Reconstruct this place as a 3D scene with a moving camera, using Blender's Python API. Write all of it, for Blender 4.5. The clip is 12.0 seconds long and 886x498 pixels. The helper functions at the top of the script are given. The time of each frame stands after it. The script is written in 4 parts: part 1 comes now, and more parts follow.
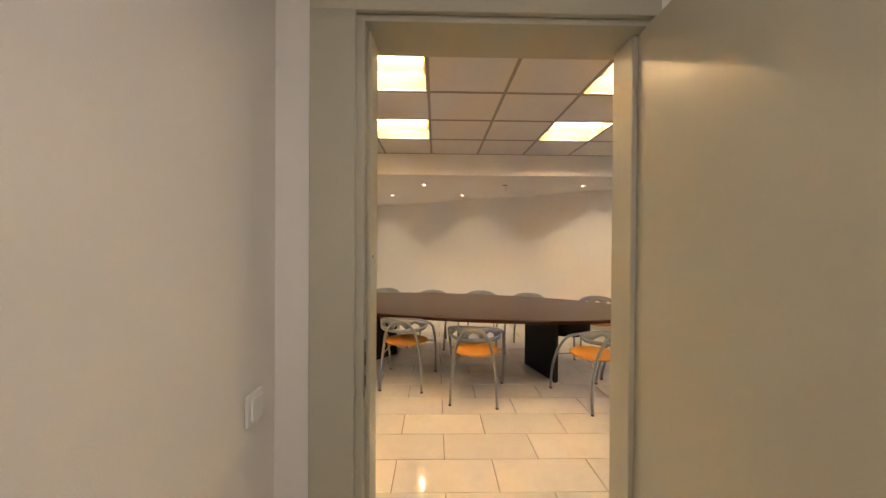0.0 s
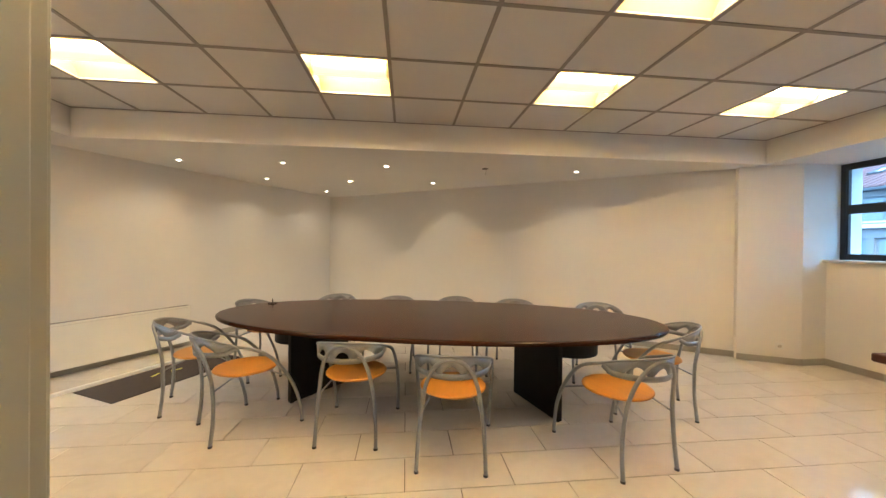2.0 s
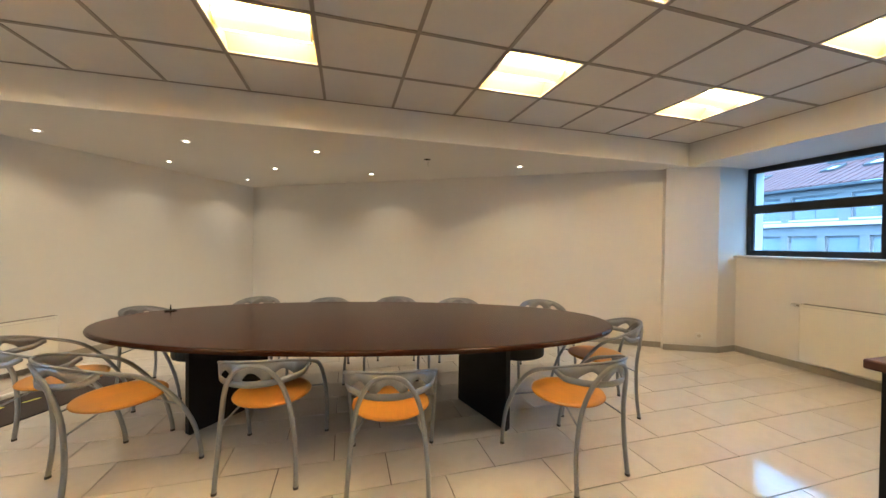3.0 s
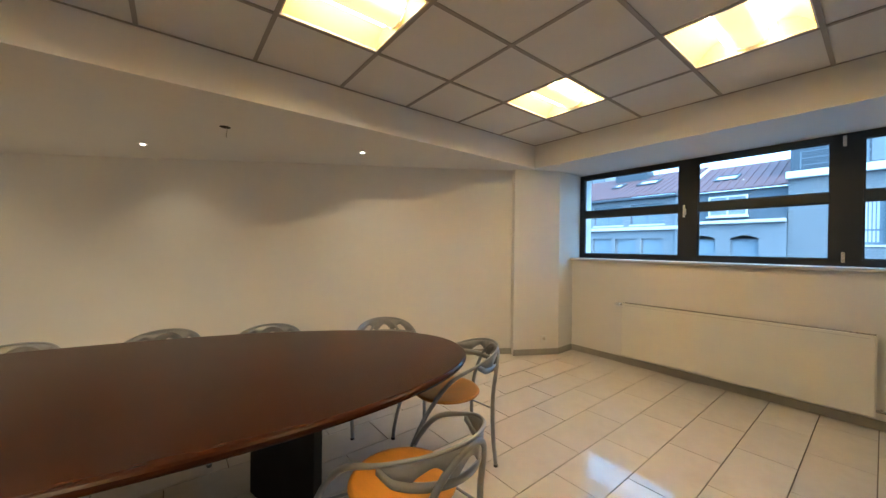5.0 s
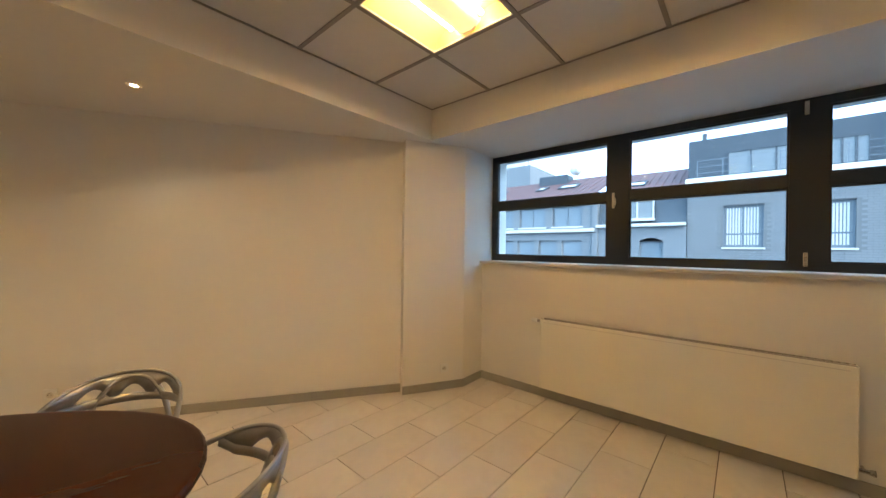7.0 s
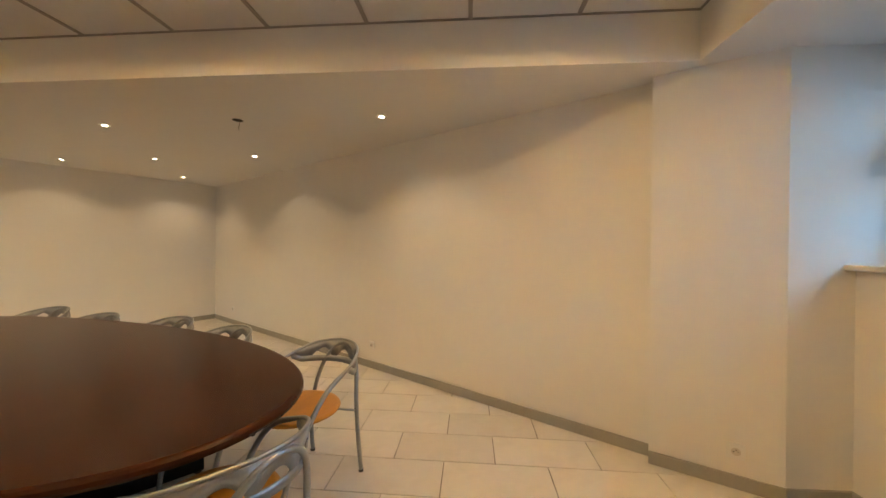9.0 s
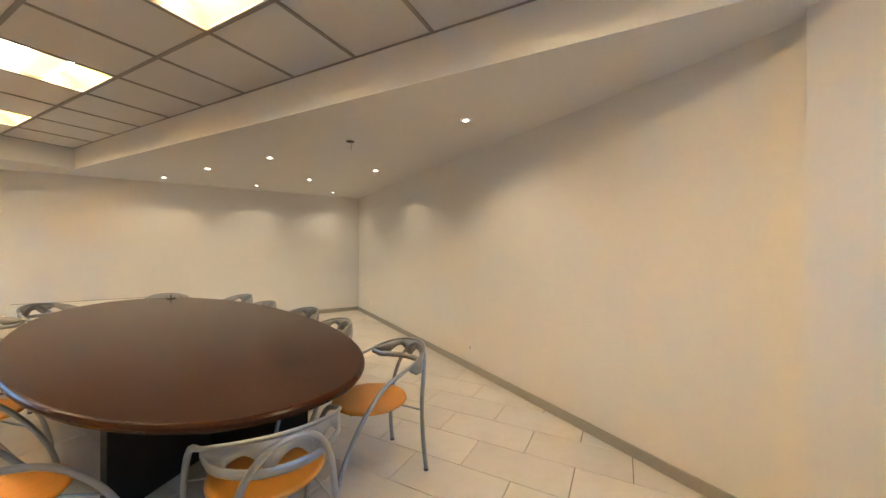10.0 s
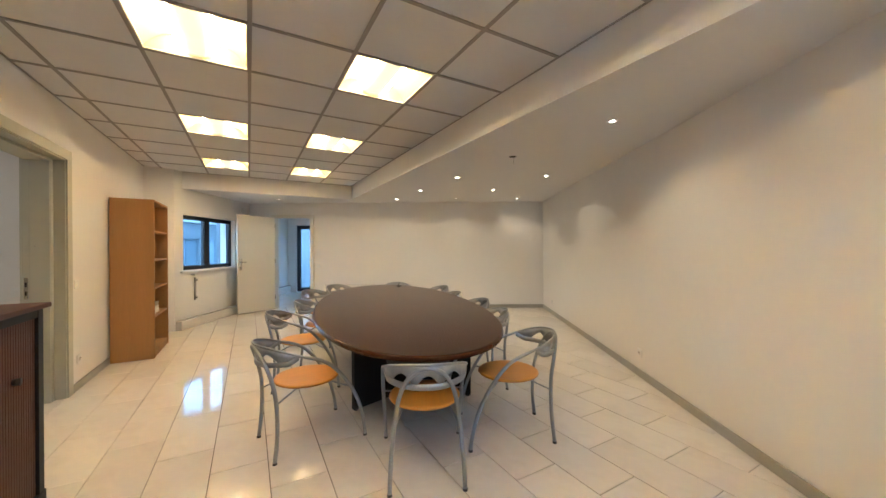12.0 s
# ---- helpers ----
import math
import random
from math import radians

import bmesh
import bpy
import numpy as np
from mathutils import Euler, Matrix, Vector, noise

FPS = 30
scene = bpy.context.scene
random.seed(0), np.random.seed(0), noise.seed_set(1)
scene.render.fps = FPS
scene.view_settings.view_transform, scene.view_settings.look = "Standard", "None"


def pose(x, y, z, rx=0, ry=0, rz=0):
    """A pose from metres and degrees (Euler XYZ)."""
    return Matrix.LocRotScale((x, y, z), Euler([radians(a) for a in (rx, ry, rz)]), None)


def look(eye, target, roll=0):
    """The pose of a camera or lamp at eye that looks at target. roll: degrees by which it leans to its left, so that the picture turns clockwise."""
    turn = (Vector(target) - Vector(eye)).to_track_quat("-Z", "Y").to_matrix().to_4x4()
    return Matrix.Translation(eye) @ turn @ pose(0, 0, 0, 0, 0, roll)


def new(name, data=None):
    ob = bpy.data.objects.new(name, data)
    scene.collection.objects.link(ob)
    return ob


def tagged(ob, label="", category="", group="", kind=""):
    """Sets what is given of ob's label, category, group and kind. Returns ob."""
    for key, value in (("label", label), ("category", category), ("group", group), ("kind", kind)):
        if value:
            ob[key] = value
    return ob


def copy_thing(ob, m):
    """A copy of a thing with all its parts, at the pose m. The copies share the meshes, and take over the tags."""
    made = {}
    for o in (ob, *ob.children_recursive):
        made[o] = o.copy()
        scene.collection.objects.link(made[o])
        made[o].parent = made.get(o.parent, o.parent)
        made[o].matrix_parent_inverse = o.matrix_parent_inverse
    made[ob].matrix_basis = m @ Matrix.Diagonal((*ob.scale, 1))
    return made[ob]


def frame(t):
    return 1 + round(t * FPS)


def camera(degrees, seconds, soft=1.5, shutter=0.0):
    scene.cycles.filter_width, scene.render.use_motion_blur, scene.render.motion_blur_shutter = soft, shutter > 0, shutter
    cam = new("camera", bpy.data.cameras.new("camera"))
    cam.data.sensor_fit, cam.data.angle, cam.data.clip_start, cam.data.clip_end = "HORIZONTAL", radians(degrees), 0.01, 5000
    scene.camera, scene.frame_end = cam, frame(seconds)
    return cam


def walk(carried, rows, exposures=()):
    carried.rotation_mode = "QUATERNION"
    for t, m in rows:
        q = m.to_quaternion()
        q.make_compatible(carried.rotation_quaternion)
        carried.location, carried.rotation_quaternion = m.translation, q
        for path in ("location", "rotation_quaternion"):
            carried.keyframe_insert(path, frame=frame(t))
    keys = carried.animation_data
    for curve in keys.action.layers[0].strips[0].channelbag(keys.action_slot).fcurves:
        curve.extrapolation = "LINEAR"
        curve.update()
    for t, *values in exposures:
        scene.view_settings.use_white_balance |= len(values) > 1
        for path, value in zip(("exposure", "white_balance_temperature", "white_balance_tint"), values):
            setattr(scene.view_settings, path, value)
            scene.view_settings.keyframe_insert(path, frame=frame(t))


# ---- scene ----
cam = camera(104.1, 12.0)
PATH = [
    (0, (0.913, 1.111, 1.366), (0.954, 3.111, 1.35), 0.4),
    (0.5, (0.916, 1.407, 1.354), (0.97, 3.406, 1.332), 0.4),
    (1, (0.923, 1.659, 1.338), (1.018, 3.657, 1.323), 0.5),
    (1.5, (0.944, 1.887, 1.326), (1.095, 3.881, 1.308), 0.5),
    (2, (0.971, 2.068, 1.311), (1.184, 4.056, 1.298), 0.6),
    (2.5, (1.004, 2.227, 1.295), (1.344, 4.197, 1.281), 0.7),
    (3, (1.029, 2.366, 1.297), (1.575, 4.29, 1.272), 0.7),
    (5, (1.617, 3.007, 1.336), (2.85, 4.582, 1.323), 0.6),
    (5.5, (1.9, 3.157, 1.363), (3.327, 4.557, 1.335), 0.7),
    (6, (2.165, 3.321, 1.32), (3.734, 4.561, 1.321), 0.8),
    (6.5, (2.493, 3.425, 1.328), (4.093, 4.625, 1.326), 0.9),
    (8.3, (3.533, 3.62, 1.267), (4.062, 5.549, 1.275), 0.5),
    (8.5, (3.635, 3.625, 1.269), (3.967, 5.597, 1.27), 0.5),
    (9, (3.856, 3.665, 1.276), (3.7, 5.658, 1.266), 0.5),
    (9.5, (4.052, 3.763, 1.282), (3.504, 5.686, 1.279), 0.6),
    (10, (4.255, 3.842, 1.294), (3.334, 5.618, 1.287), 0.3),
    (10.5, (4.438, 3.851, 1.288), (3.167, 5.396, 1.29), 0.1),
    (11, (4.587, 3.773, 1.284), (3.106, 5.118, 1.286), 0.0),
    (11.5, (4.751, 3.739, 1.293), (3.136, 4.919, 1.292), -0.1),
    (12, (4.888, 3.82, 1.296), (3.144, 4.799, 1.292), -0.3),
]
walk(cam, [(t, look(eye, target, roll)) for t, eye, target, roll in PATH],
     exposures=[(0, 2.1, 5900, 13), (1, 2.12, 5850, 12), (1.5, 2.2, 5200, 9), (2, 2.02, 5700, 9), (3, 1.93, 5450, 8), (5, 1.57, 5550, 7), (5.5, 1.55, 5650, 8), (6.5, 1.42, 6350, 11), (8.5, 1.38, 7300, 15), (9, 1.72, 6500, 11), (9.5, 2.1, 5750, 8), (10.5, 2.0, 5450, 8), (12, 1.97, 5300, 8)])

# ---- light ----
world = bpy.data.worlds.new("sky")
scene.world = world
world.use_nodes = True
wn = world.node_tree.nodes
sky = wn.new("ShaderNodeTexSky")
sky.sky_type = "NISHITA"
sky.sun_disc = False
sky.sun_elevation, sky.sun_rotation = radians(30), radians(200)
sky.dust_density = 4.0
cloud = wn.new("ShaderNodeMix")  # overcast: the blue sky behind a white cloud layer
cloud.data_type = "RGBA"
cloud.inputs[0].default_value = 0.7
cloud.inputs[7].default_value = (3.6, 5.9, 8.4, 1)
world.node_tree.links.new(sky.outputs[0], cloud.inputs[6])
world.node_tree.links.new(cloud.outputs[2], wn["Background"].inputs[0])
wn["Background"].inputs[1].default_value = 0.30
sun = new("sun", bpy.data.lights.new("sun", "SUN"))
sun.data.energy, sun.data.angle, sun.data.color = 0.5, radians(15), (1.0, 0.98, 0.95)
sun.matrix_world = look((0, 0, 30), (8, 17, 13))
SPOT_WATTS, LAMP_GLOW = 5.2, 23.0
LAMP_COLOUR, SPOT_COLOUR = (1.0, 0.76, 0.44), (1.0, 0.75, 0.45)


# ---- materials ----
def mat(name, colour, rough=0.6, metal=0.0, var=0.06, scale=6.0, bump=0.0, bump_scale=120.0, coat=0.0, object_var=0.0, stretch=(1, 1, 1), dirt=None, spec=0.5, rough_var=0.2):
    m = bpy.data.materials.new(name)
    m.use_nodes = True
    nt = m.node_tree
    b = nt.nodes["Principled BSDF"]
    b.inputs["Roughness"].default_value = rough
    b.inputs["Metallic"].default_value = metal
    b.inputs["Specular IOR Level"].default_value = spec
    b.inputs["Coat Weight"].default_value = coat
    b.inputs["Coat Roughness"].default_value = 0.08
    tc = nt.nodes.new("ShaderNodeTexCoord")
    mp = nt.nodes.new("ShaderNodeMapping")
    mp.inputs["Scale"].default_value = stretch
    nt.links.new(tc.outputs["Object"], mp.inputs[0])
    n1 = nt.nodes.new("ShaderNodeTexNoise")
    n1.inputs["Scale"].default_value = scale
    n1.inputs["Detail"].default_value = 6
    nt.links.new(mp.outputs[0], n1.inputs[0])
    n2 = nt.nodes.new("ShaderNodeTexNoise")
    n2.inputs["Scale"].default_value = scale * 9
    n2.inputs["Detail"].default_value = 3
    nt.links.new(mp.outputs[0], n2.inputs[0])
    add = nt.nodes.new("ShaderNodeMath")
    add.operation = "MULTIPLY_ADD"
    nt.links.new(n2.outputs[0], add.inputs[0])
    add.inputs[1].default_value = 0.4
    nt.links.new(n1.outputs[0], add.inputs[2])
    ramp = nt.nodes.new("ShaderNodeMapRange")
    ramp.inputs[1].default_value, ramp.inputs[2].default_value = 0.4, 1.0
    ramp.inputs[3].default_value, ramp.inputs[4].default_value = 1 - var, 1 + var
    nt.links.new(add.outputs[0], ramp.inputs[0])
    src = ramp.outputs[0]
    if object_var:
        oi = nt.nodes.new("ShaderNodeObjectInfo")
        r2 = nt.nodes.new("ShaderNodeMapRange")
        r2.inputs[3].default_value, r2.inputs[4].default_value = 1 - object_var, 1 + object_var
        nt.links.new(oi.outputs["Random"], r2.inputs[0])
        mu = nt.nodes.new("ShaderNodeMath")
        mu.operation = "MULTIPLY"
        nt.links.new(src, mu.inputs[0])
        nt.links.new(r2.outputs[0], mu.inputs[1])
        src = mu.outputs[0]
    vm = nt.nodes.new("ShaderNodeVectorMath")
    vm.operation = "SCALE"
    vm.inputs[0].default_value = colour
    nt.links.new(src, vm.inputs["Scale"])
    col = vm.outputs[0]
    if dirt:
        mx = nt.nodes.new("ShaderNodeMix")
        mx.data_type = "RGBA"
        n3 = nt.nodes.new("ShaderNodeTexNoise")
        n3.inputs["Scale"].default_value = dirt[1]
        n3.inputs["Detail"].default_value = 8
        nt.links.new(mp.outputs[0], n3.inputs[0])
        r3 = nt.nodes.new("ShaderNodeMapRange")
        r3.inputs[1].default_value, r3.inputs[2].default_value = 0.5, 0.75
        r3.inputs[4].default_value = dirt[2]
        nt.links.new(n3.outputs[0], r3.inputs[0])
        nt.links.new(r3.outputs[0], mx.inputs[0])
        nt.links.new(col, mx.inputs[6])
        mx.inputs[7].default_value = (*dirt[0], 1)
        col = mx.outputs[2]
    nt.links.new(col, b.inputs["Base Color"])
    rr = nt.nodes.new("ShaderNodeMapRange")
    rr.inputs[3].default_value, rr.inputs[4].default_value = rough * (1 - rough_var), min(1, rough * (1 + rough_var))
    nt.links.new(n1.outputs[0], rr.inputs[0])
    nt.links.new(rr.outputs[0], b.inputs["Roughness"])
    if bump:
        nb = nt.nodes.new("ShaderNodeTexNoise")
        nb.inputs["Scale"].default_value = bump_scale
        nb.inputs["Detail"].default_value = 4
        nt.links.new(mp.outputs[0], nb.inputs[0])
        bp = nt.nodes.new("ShaderNodeBump")
        bp.inputs["Strength"].default_value = bump
        bp.inputs["Distance"].default_value = 0.002
        nt.links.new(nb.outputs[0], bp.inputs["Height"])
        nt.links.new(bp.outputs[0], b.inputs["Normal"])
    return m


def glow(name, colour, strength):
    m = bpy.data.materials.new(name)
    m.use_nodes = True
    b = m.node_tree.nodes["Principled BSDF"]
    b.inputs["Base Color"].default_value = (*colour, 1)
    b.inputs["Emission Color"].default_value = (*colour, 1)
    b.inputs["Emission Strength"].default_value = strength
    return m


def glass_mat():
    m = bpy.data.materials.new("window_glass")
    m.use_nodes = True
    b = m.node_tree.nodes["Principled BSDF"]
    b.inputs["Base Color"].default_value = (0.72, 0.89, 1.0, 1)
    b.inputs["Transmission Weight"].default_value = 1.0
    b.inputs["Roughness"].default_value = 0.0
    b.inputs["IOR"].default_value = 1.2
    return m


M_wall = mat("wall_paint", (0.80, 0.765, 0.715), 0.62, var=0.025, scale=1.3, bump=0.25, bump_scale=260)
M_soffit = mat("soffit_paint", (0.74, 0.715, 0.69), 0.7, var=0.02, scale=1.5, bump=0.15, bump_scale=200)
M_ctile = mat("mineral_ceiling_tile", (0.70, 0.675, 0.66), 0.9, var=0.03, scale=3.0, bump=0.6, bump_scale=400)
M_tbar = mat("grey_ceiling_grid", (0.30, 0.27, 0.25), 0.55, var=0.04)
M_tile = mat("cream_floor_tile", (0.70, 0.65, 0.575), 0.085, var=0.05, scale=2.5, object_var=0.05, bump=0.03, bump_scale=30, dirt=((0.50, 0.44, 0.37), 4.0, 0.35))
M_grout = mat("dark_grout", (0.16, 0.13, 0.10), 0.9, var=0.1)
M_skirt = mat("taupe_skirting_tile", (0.36, 0.335, 0.29), 0.35, var=0.05)
M_frame = mat("grey_green_door_paint", (0.47, 0.445, 0.345), 0.32, var=0.03, scale=3, bump=0.08, bump_scale=60)
M_leaf = mat("cream_door_paint", (0.70, 0.66, 0.57), 0.4, var=0.03, scale=2)
M_table = mat("dark_mahogany_veneer", (0.046, 0.0140, 0.0058), 0.23, var=0.14, scale=0.9, stretch=(1, 6, 6), spec=0.15, rough_var=0.02)
M_black = mat("black_laminate", (0.010, 0.0095, 0.0095), 0.5, var=0.1, spec=0.25)
M_steel = mat("silver_painted_steel", (0.335, 0.34, 0.35), 0.34, metal=0.7, var=0.05, scale=12)
M_seat = mat("orange_stained_beech", (0.62, 0.262, 0.030), 0.42, var=0.10, scale=3, stretch=(10, 1, 1), object_var=0.05, coat=0.15)
M_rubber = mat("grey_rubber", (0.07, 0.07, 0.07), 0.7)
M_rad = mat("cream_radiator_enamel", (0.82, 0.79, 0.70), 0.35, var=0.02)
# Darker than the enamel: shade between radiator panels put into the colour; grey elsewhere
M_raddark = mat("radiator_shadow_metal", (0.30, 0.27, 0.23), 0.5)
M_winframe = mat("anthracite_window_frame", (0.018, 0.021, 0.026), 0.4, var=0.08)
M_sill = mat("stone_sill", (0.62, 0.58, 0.53), 0.35, var=0.05, scale=10)
M_white = mat("white_plastic", (0.78, 0.77, 0.74), 0.35, var=0.01)
M_chrome = mat("brushed_nickel", (0.55, 0.53, 0.50), 0.25, metal=1.0)
M_oak = mat("oak_veneer", (0.38, 0.185, 0.050), 0.5, var=0.12, scale=1.2, stretch=(6, 6, 0.6), bump=0.05)
M_brown = mat("brown_tambour_wood", (0.070, 0.020, 0.009), 0.55, var=0.12, scale=2, stretch=(1, 1, 6))
M_dkwood = mat("grey_brown_veneer", (0.20, 0.165, 0.12), 0.55, var=0.10, scale=2, stretch=(6, 6, 1))
M_mat = mat("dark_brown_mat", (0.055, 0.040, 0.035), 0.95, var=0.25, scale=20, bump=0.9, bump_scale=300)
M_yellow = mat("yellow_tape", (0.75, 0.72, 0.12), 0.6)
M_dark = mat("dark_void", (0.012, 0.011, 0.01), 0.8)
M_reflector = mat("cream_lamp_reflector", (0.82, 0.62, 0.24), 0.35, var=0.02)
M_tube = glow("fluorescent_tube_glow", LAMP_COLOUR, LAMP_GLOW)
M_shield = glow("lamp_shield_glow", (1.0, 0.80, 0.40), 0.35)
M_bulb = glow("halogen_bulb", (1.0, 0.84, 0.62), 12.0)
M_glass = glass_mat()


# ---- builders ----
def box(bm, x0, x1, y0, y1, z0, z1, m=None):
    vs = [bm.verts.new((x, y, z)) for x in (x0, x1) for y in (y0, y1) for z in (z0, z1)]
    if m is not None:
        for v in vs:
            v.co = m @ v.co
    for f in ((0, 1, 3, 2), (4, 6, 7, 5), (0, 4, 5, 1), (2, 3, 7, 6), (0, 2, 6, 4), (1, 5, 7, 3)):
        bm.faces.new([vs[i] for i in f])
    return vs


def bevel(bm, w, seg=2):
    bmesh.ops.recalc_face_normals(bm, faces=bm.faces)
    es = [e for e in bm.edges if len(e.link_faces) == 2 and e.calc_face_angle(0) > 0.6]
    bmesh.ops.bevel(bm, geom=es, offset=w, segments=seg, profile=0.5, affect="EDGES", clamp_overlap=True)


def ob_from(name, bm, material, smooth=False):
    bmesh.ops.recalc_face_normals(bm, faces=bm.faces)
    me = bpy.data.meshes.new(name)
    bm.to_mesh(me)
    bm.free()
    me.materials.append(material)
    if smooth:
        for p in me.polygons:
            p.use_smooth = True
    return new(name, me)


def part(name, bm, material, parent, label="", smooth=False):
    o = ob_from(name, bm, material, smooth)
    o.parent = parent
    if label:
        o["label"] = label
    return o


def bbox(x0, x1, y0, y1, z0, z1, w=0.0, m=None):
    bm = bmesh.new()
    box(bm, x0, x1, y0, y1, z0, z1, m)
    if w:
        bevel(bm, w)
    return bm


def cyl(r, z0, z1, seg=24, r2=None, m=None):
    bm = bmesh.new()
    r2 = r if r2 is None else r2
    bmesh.ops.create_cone(bm, cap_ends=True, segments=seg, radius1=r, radius2=r2, depth=z1 - z0,
                          matrix=(m or Matrix()) @ Matrix.Translation((0, 0, (z0 + z1) / 2)))
    return bm


def smooth_path(pts, n=6):
    ps = [Vector(p) for p in pts]
    out = []
    for i in range(len(ps) - 1):
        a, b, c, d = ps[max(i - 1, 0)], ps[i], ps[i + 1], ps[min(i + 2, len(ps) - 1)]
        for k in range(n):
            t = k / n
            out.append(0.5 * (2 * b + (c - a) * t + (2 * a - 5 * b + 4 * c - d) * t * t + (3 * b - a - 3 * c + d) * t ** 3))
    out.append(ps[-1])
    return out


def tube(bm, pts, r, seg=8):
    up = Vector((0.31, 0.2, 0.93))
    rings = []
    for i, p in enumerate(pts):
        d = (pts[min(i + 1, len(pts) - 1)] - pts[max(i - 1, 0)]).normalized()
        u = d.cross(up)
        if u.length < 0.05:
            u = d.cross(Vector((1, 0, 0)))
        u.normalize()
        v = d.cross(u)
        if rings:
            a0 = rings[-1][0].co - pts[i - 1]
            a0 = (a0 - d * a0.dot(d)).normalized()
            u, v = a0, d.cross(a0)
        rad = r[i] if isinstance(r, list) else r
        rings.append([bm.verts.new(p + rad * (u * math.cos(2 * math.pi * k / seg) + v * math.sin(2 * math.pi * k / seg))) for k in range(seg)])
    for a, b in zip(rings, rings[1:]):
        for k in range(seg):
            bm.faces.new((a[k], a[(k + 1) % seg], b[(k + 1) % seg], b[k]))
    bm.faces.new(rings[0][::-1])
    bm.faces.new(rings[-1])


def thing(name, m, label, category, group="", kind=""):
    e = new(name)
    e.matrix_world = m
    return tagged(e, label, category, group, kind)


def axes(p, d):
    """A frame with x along d, y to its left, at the plan point p."""
    a = math.degrees(math.atan2(d[1], d[0]))
    return pose(p[0], p[1], 0, 0, 0, a)


def wall(name, p, q, thick, z0, z1, label, holes=(), material=None, back=0.0, ahead=0.0):
    """A wall from p to q, its inner face on that line, its thickness to the right of the way; holes are (s0, s1, z0, z1)."""
    d = Vector((q[0] - p[0], q[1] - p[1]))
    m = axes(p, d)
    ss = sorted({-back, d.length + ahead, *[h[0] for h in holes], *[h[1] for h in holes]})
    zs = sorted({z0, z1, *[h[2] for h in holes], *[h[3] for h in holes]})
    bm = bmesh.new()
    for a, b in zip(ss, ss[1:]):
        for c, e in zip(zs, zs[1:]):
            if not any(h[0] <= (a + b) / 2 <= h[1] and h[2] <= (c + e) / 2 <= h[3] for h in holes):
                box(bm, a, b, -thick, 0, c, e)
    bmesh.ops.remove_doubles(bm, verts=bm.verts, dist=1e-5)
    seen = {}
    for f in list(bm.faces):
        seen.setdefault(frozenset(f.verts), []).append(f)
    bmesh.ops.delete(bm, geom=[f for fs in seen.values() if len(fs) > 1 for f in fs], context="FACES_ONLY")
    o = ob_from(name, bm, material or M_wall)
    o.matrix_world = m
    return tagged(o, label, "wall", kind="structure")


def skirting(p, q, h=0.075, t=0.012, gap=0.0):
    d = Vector((q[0] - p[0], q[1] - p[1]))
    o = ob_from("baseboard", bbox(gap, d.length - gap, 0, t, 0, h, 0.003), M_skirt)
    o.matrix_world = axes(p, d)
    return tagged(o, "taupe ceramic skirting along the painted wall", "skirting", kind="structure")


# ---- plan ----
CEIL, SOFFIT = 2.575, 2.30
SOUTH, NORTH_Y, EAST_X, WEST_X = 2.42, 5.645, 5.09, -2.15
CORNER = Vector((-0.585, 9.385))
W_DIR, W_IN = Vector((-0.498, -0.867)), Vector((0.867, -0.498))
SW = Vector((-3.832, 3.832))
PIL = Vector((-2.0, 2.78))
COL_A, COL_B = Vector((4.930, 5.815)), Vector((5.455, 5.535))
N_END = Vector((4.975, 5.882))
WALL_X, WIN_X = 5.775, 5.95


def on_west(s, o=0.0):
    v = CORNER + W_DIR * s + W_IN * o
    return (v.x, v.y)


# ---- structure ----
bm = bmesh.new()
box(bm, -4.6, 6.3, 0.0, 10.0, -0.25, -0.012)
tagged(ob_from("floor", bm, M_grout), "floor bed with dark grout between cream tiles", "floor", kind="structure")
FLOOR = bpy.data.objects["floor"]

wall("wall_north", (5.3, N_END.y - 0.30 * 0.630), CORNER, 0.25, 0, CEIL + 0.1, "plain cream painted wall, slightly warm and smooth")
wall("wall_west", CORNER, SW, 0.15, 0, CEIL + 0.1, "cream painted wall with an open doorway", holes=[(5.06, 5.86, 0, 1.985)], back=0.2)
wall("wall_southwest", SW, PIL, 0.30, 0, CEIL + 0.1, "white painted wall with a dark framed window", holes=[((SW - PIL).length - 1.58, (SW - PIL).length - 0.19, 0.95, 1.88)], back=0.25)
wall("wall_pilaster", PIL, (-1.93, SOUTH), 0.3, 0, CEIL + 0.1, "short return of the cream painted wall")
wall("wall_south", (-1.93, SOUTH), (6.2, SOUTH), 0.24, 0, CEIL + 0.1, "cream painted wall with the entrance doorway", holes=[(0.615 + 1.93, 1.66 + 1.93, 0, 2.10)])
wall("wall_east_low", (WALL_X, SOUTH), (WALL_X, 5.60), 0.42, 0, 1.20, "cream painted parapet wall under the window")
wall("wall_east", (WIN_X + 0.02, SOUTH), (WIN_X + 0.02, 5.60), 0.25, 1.20, CEIL + 0.1, "outer wall around the wide strip window", holes=[(0.03, 3.14, 1.204, 2.31)], back=0.3, ahead=0.3)
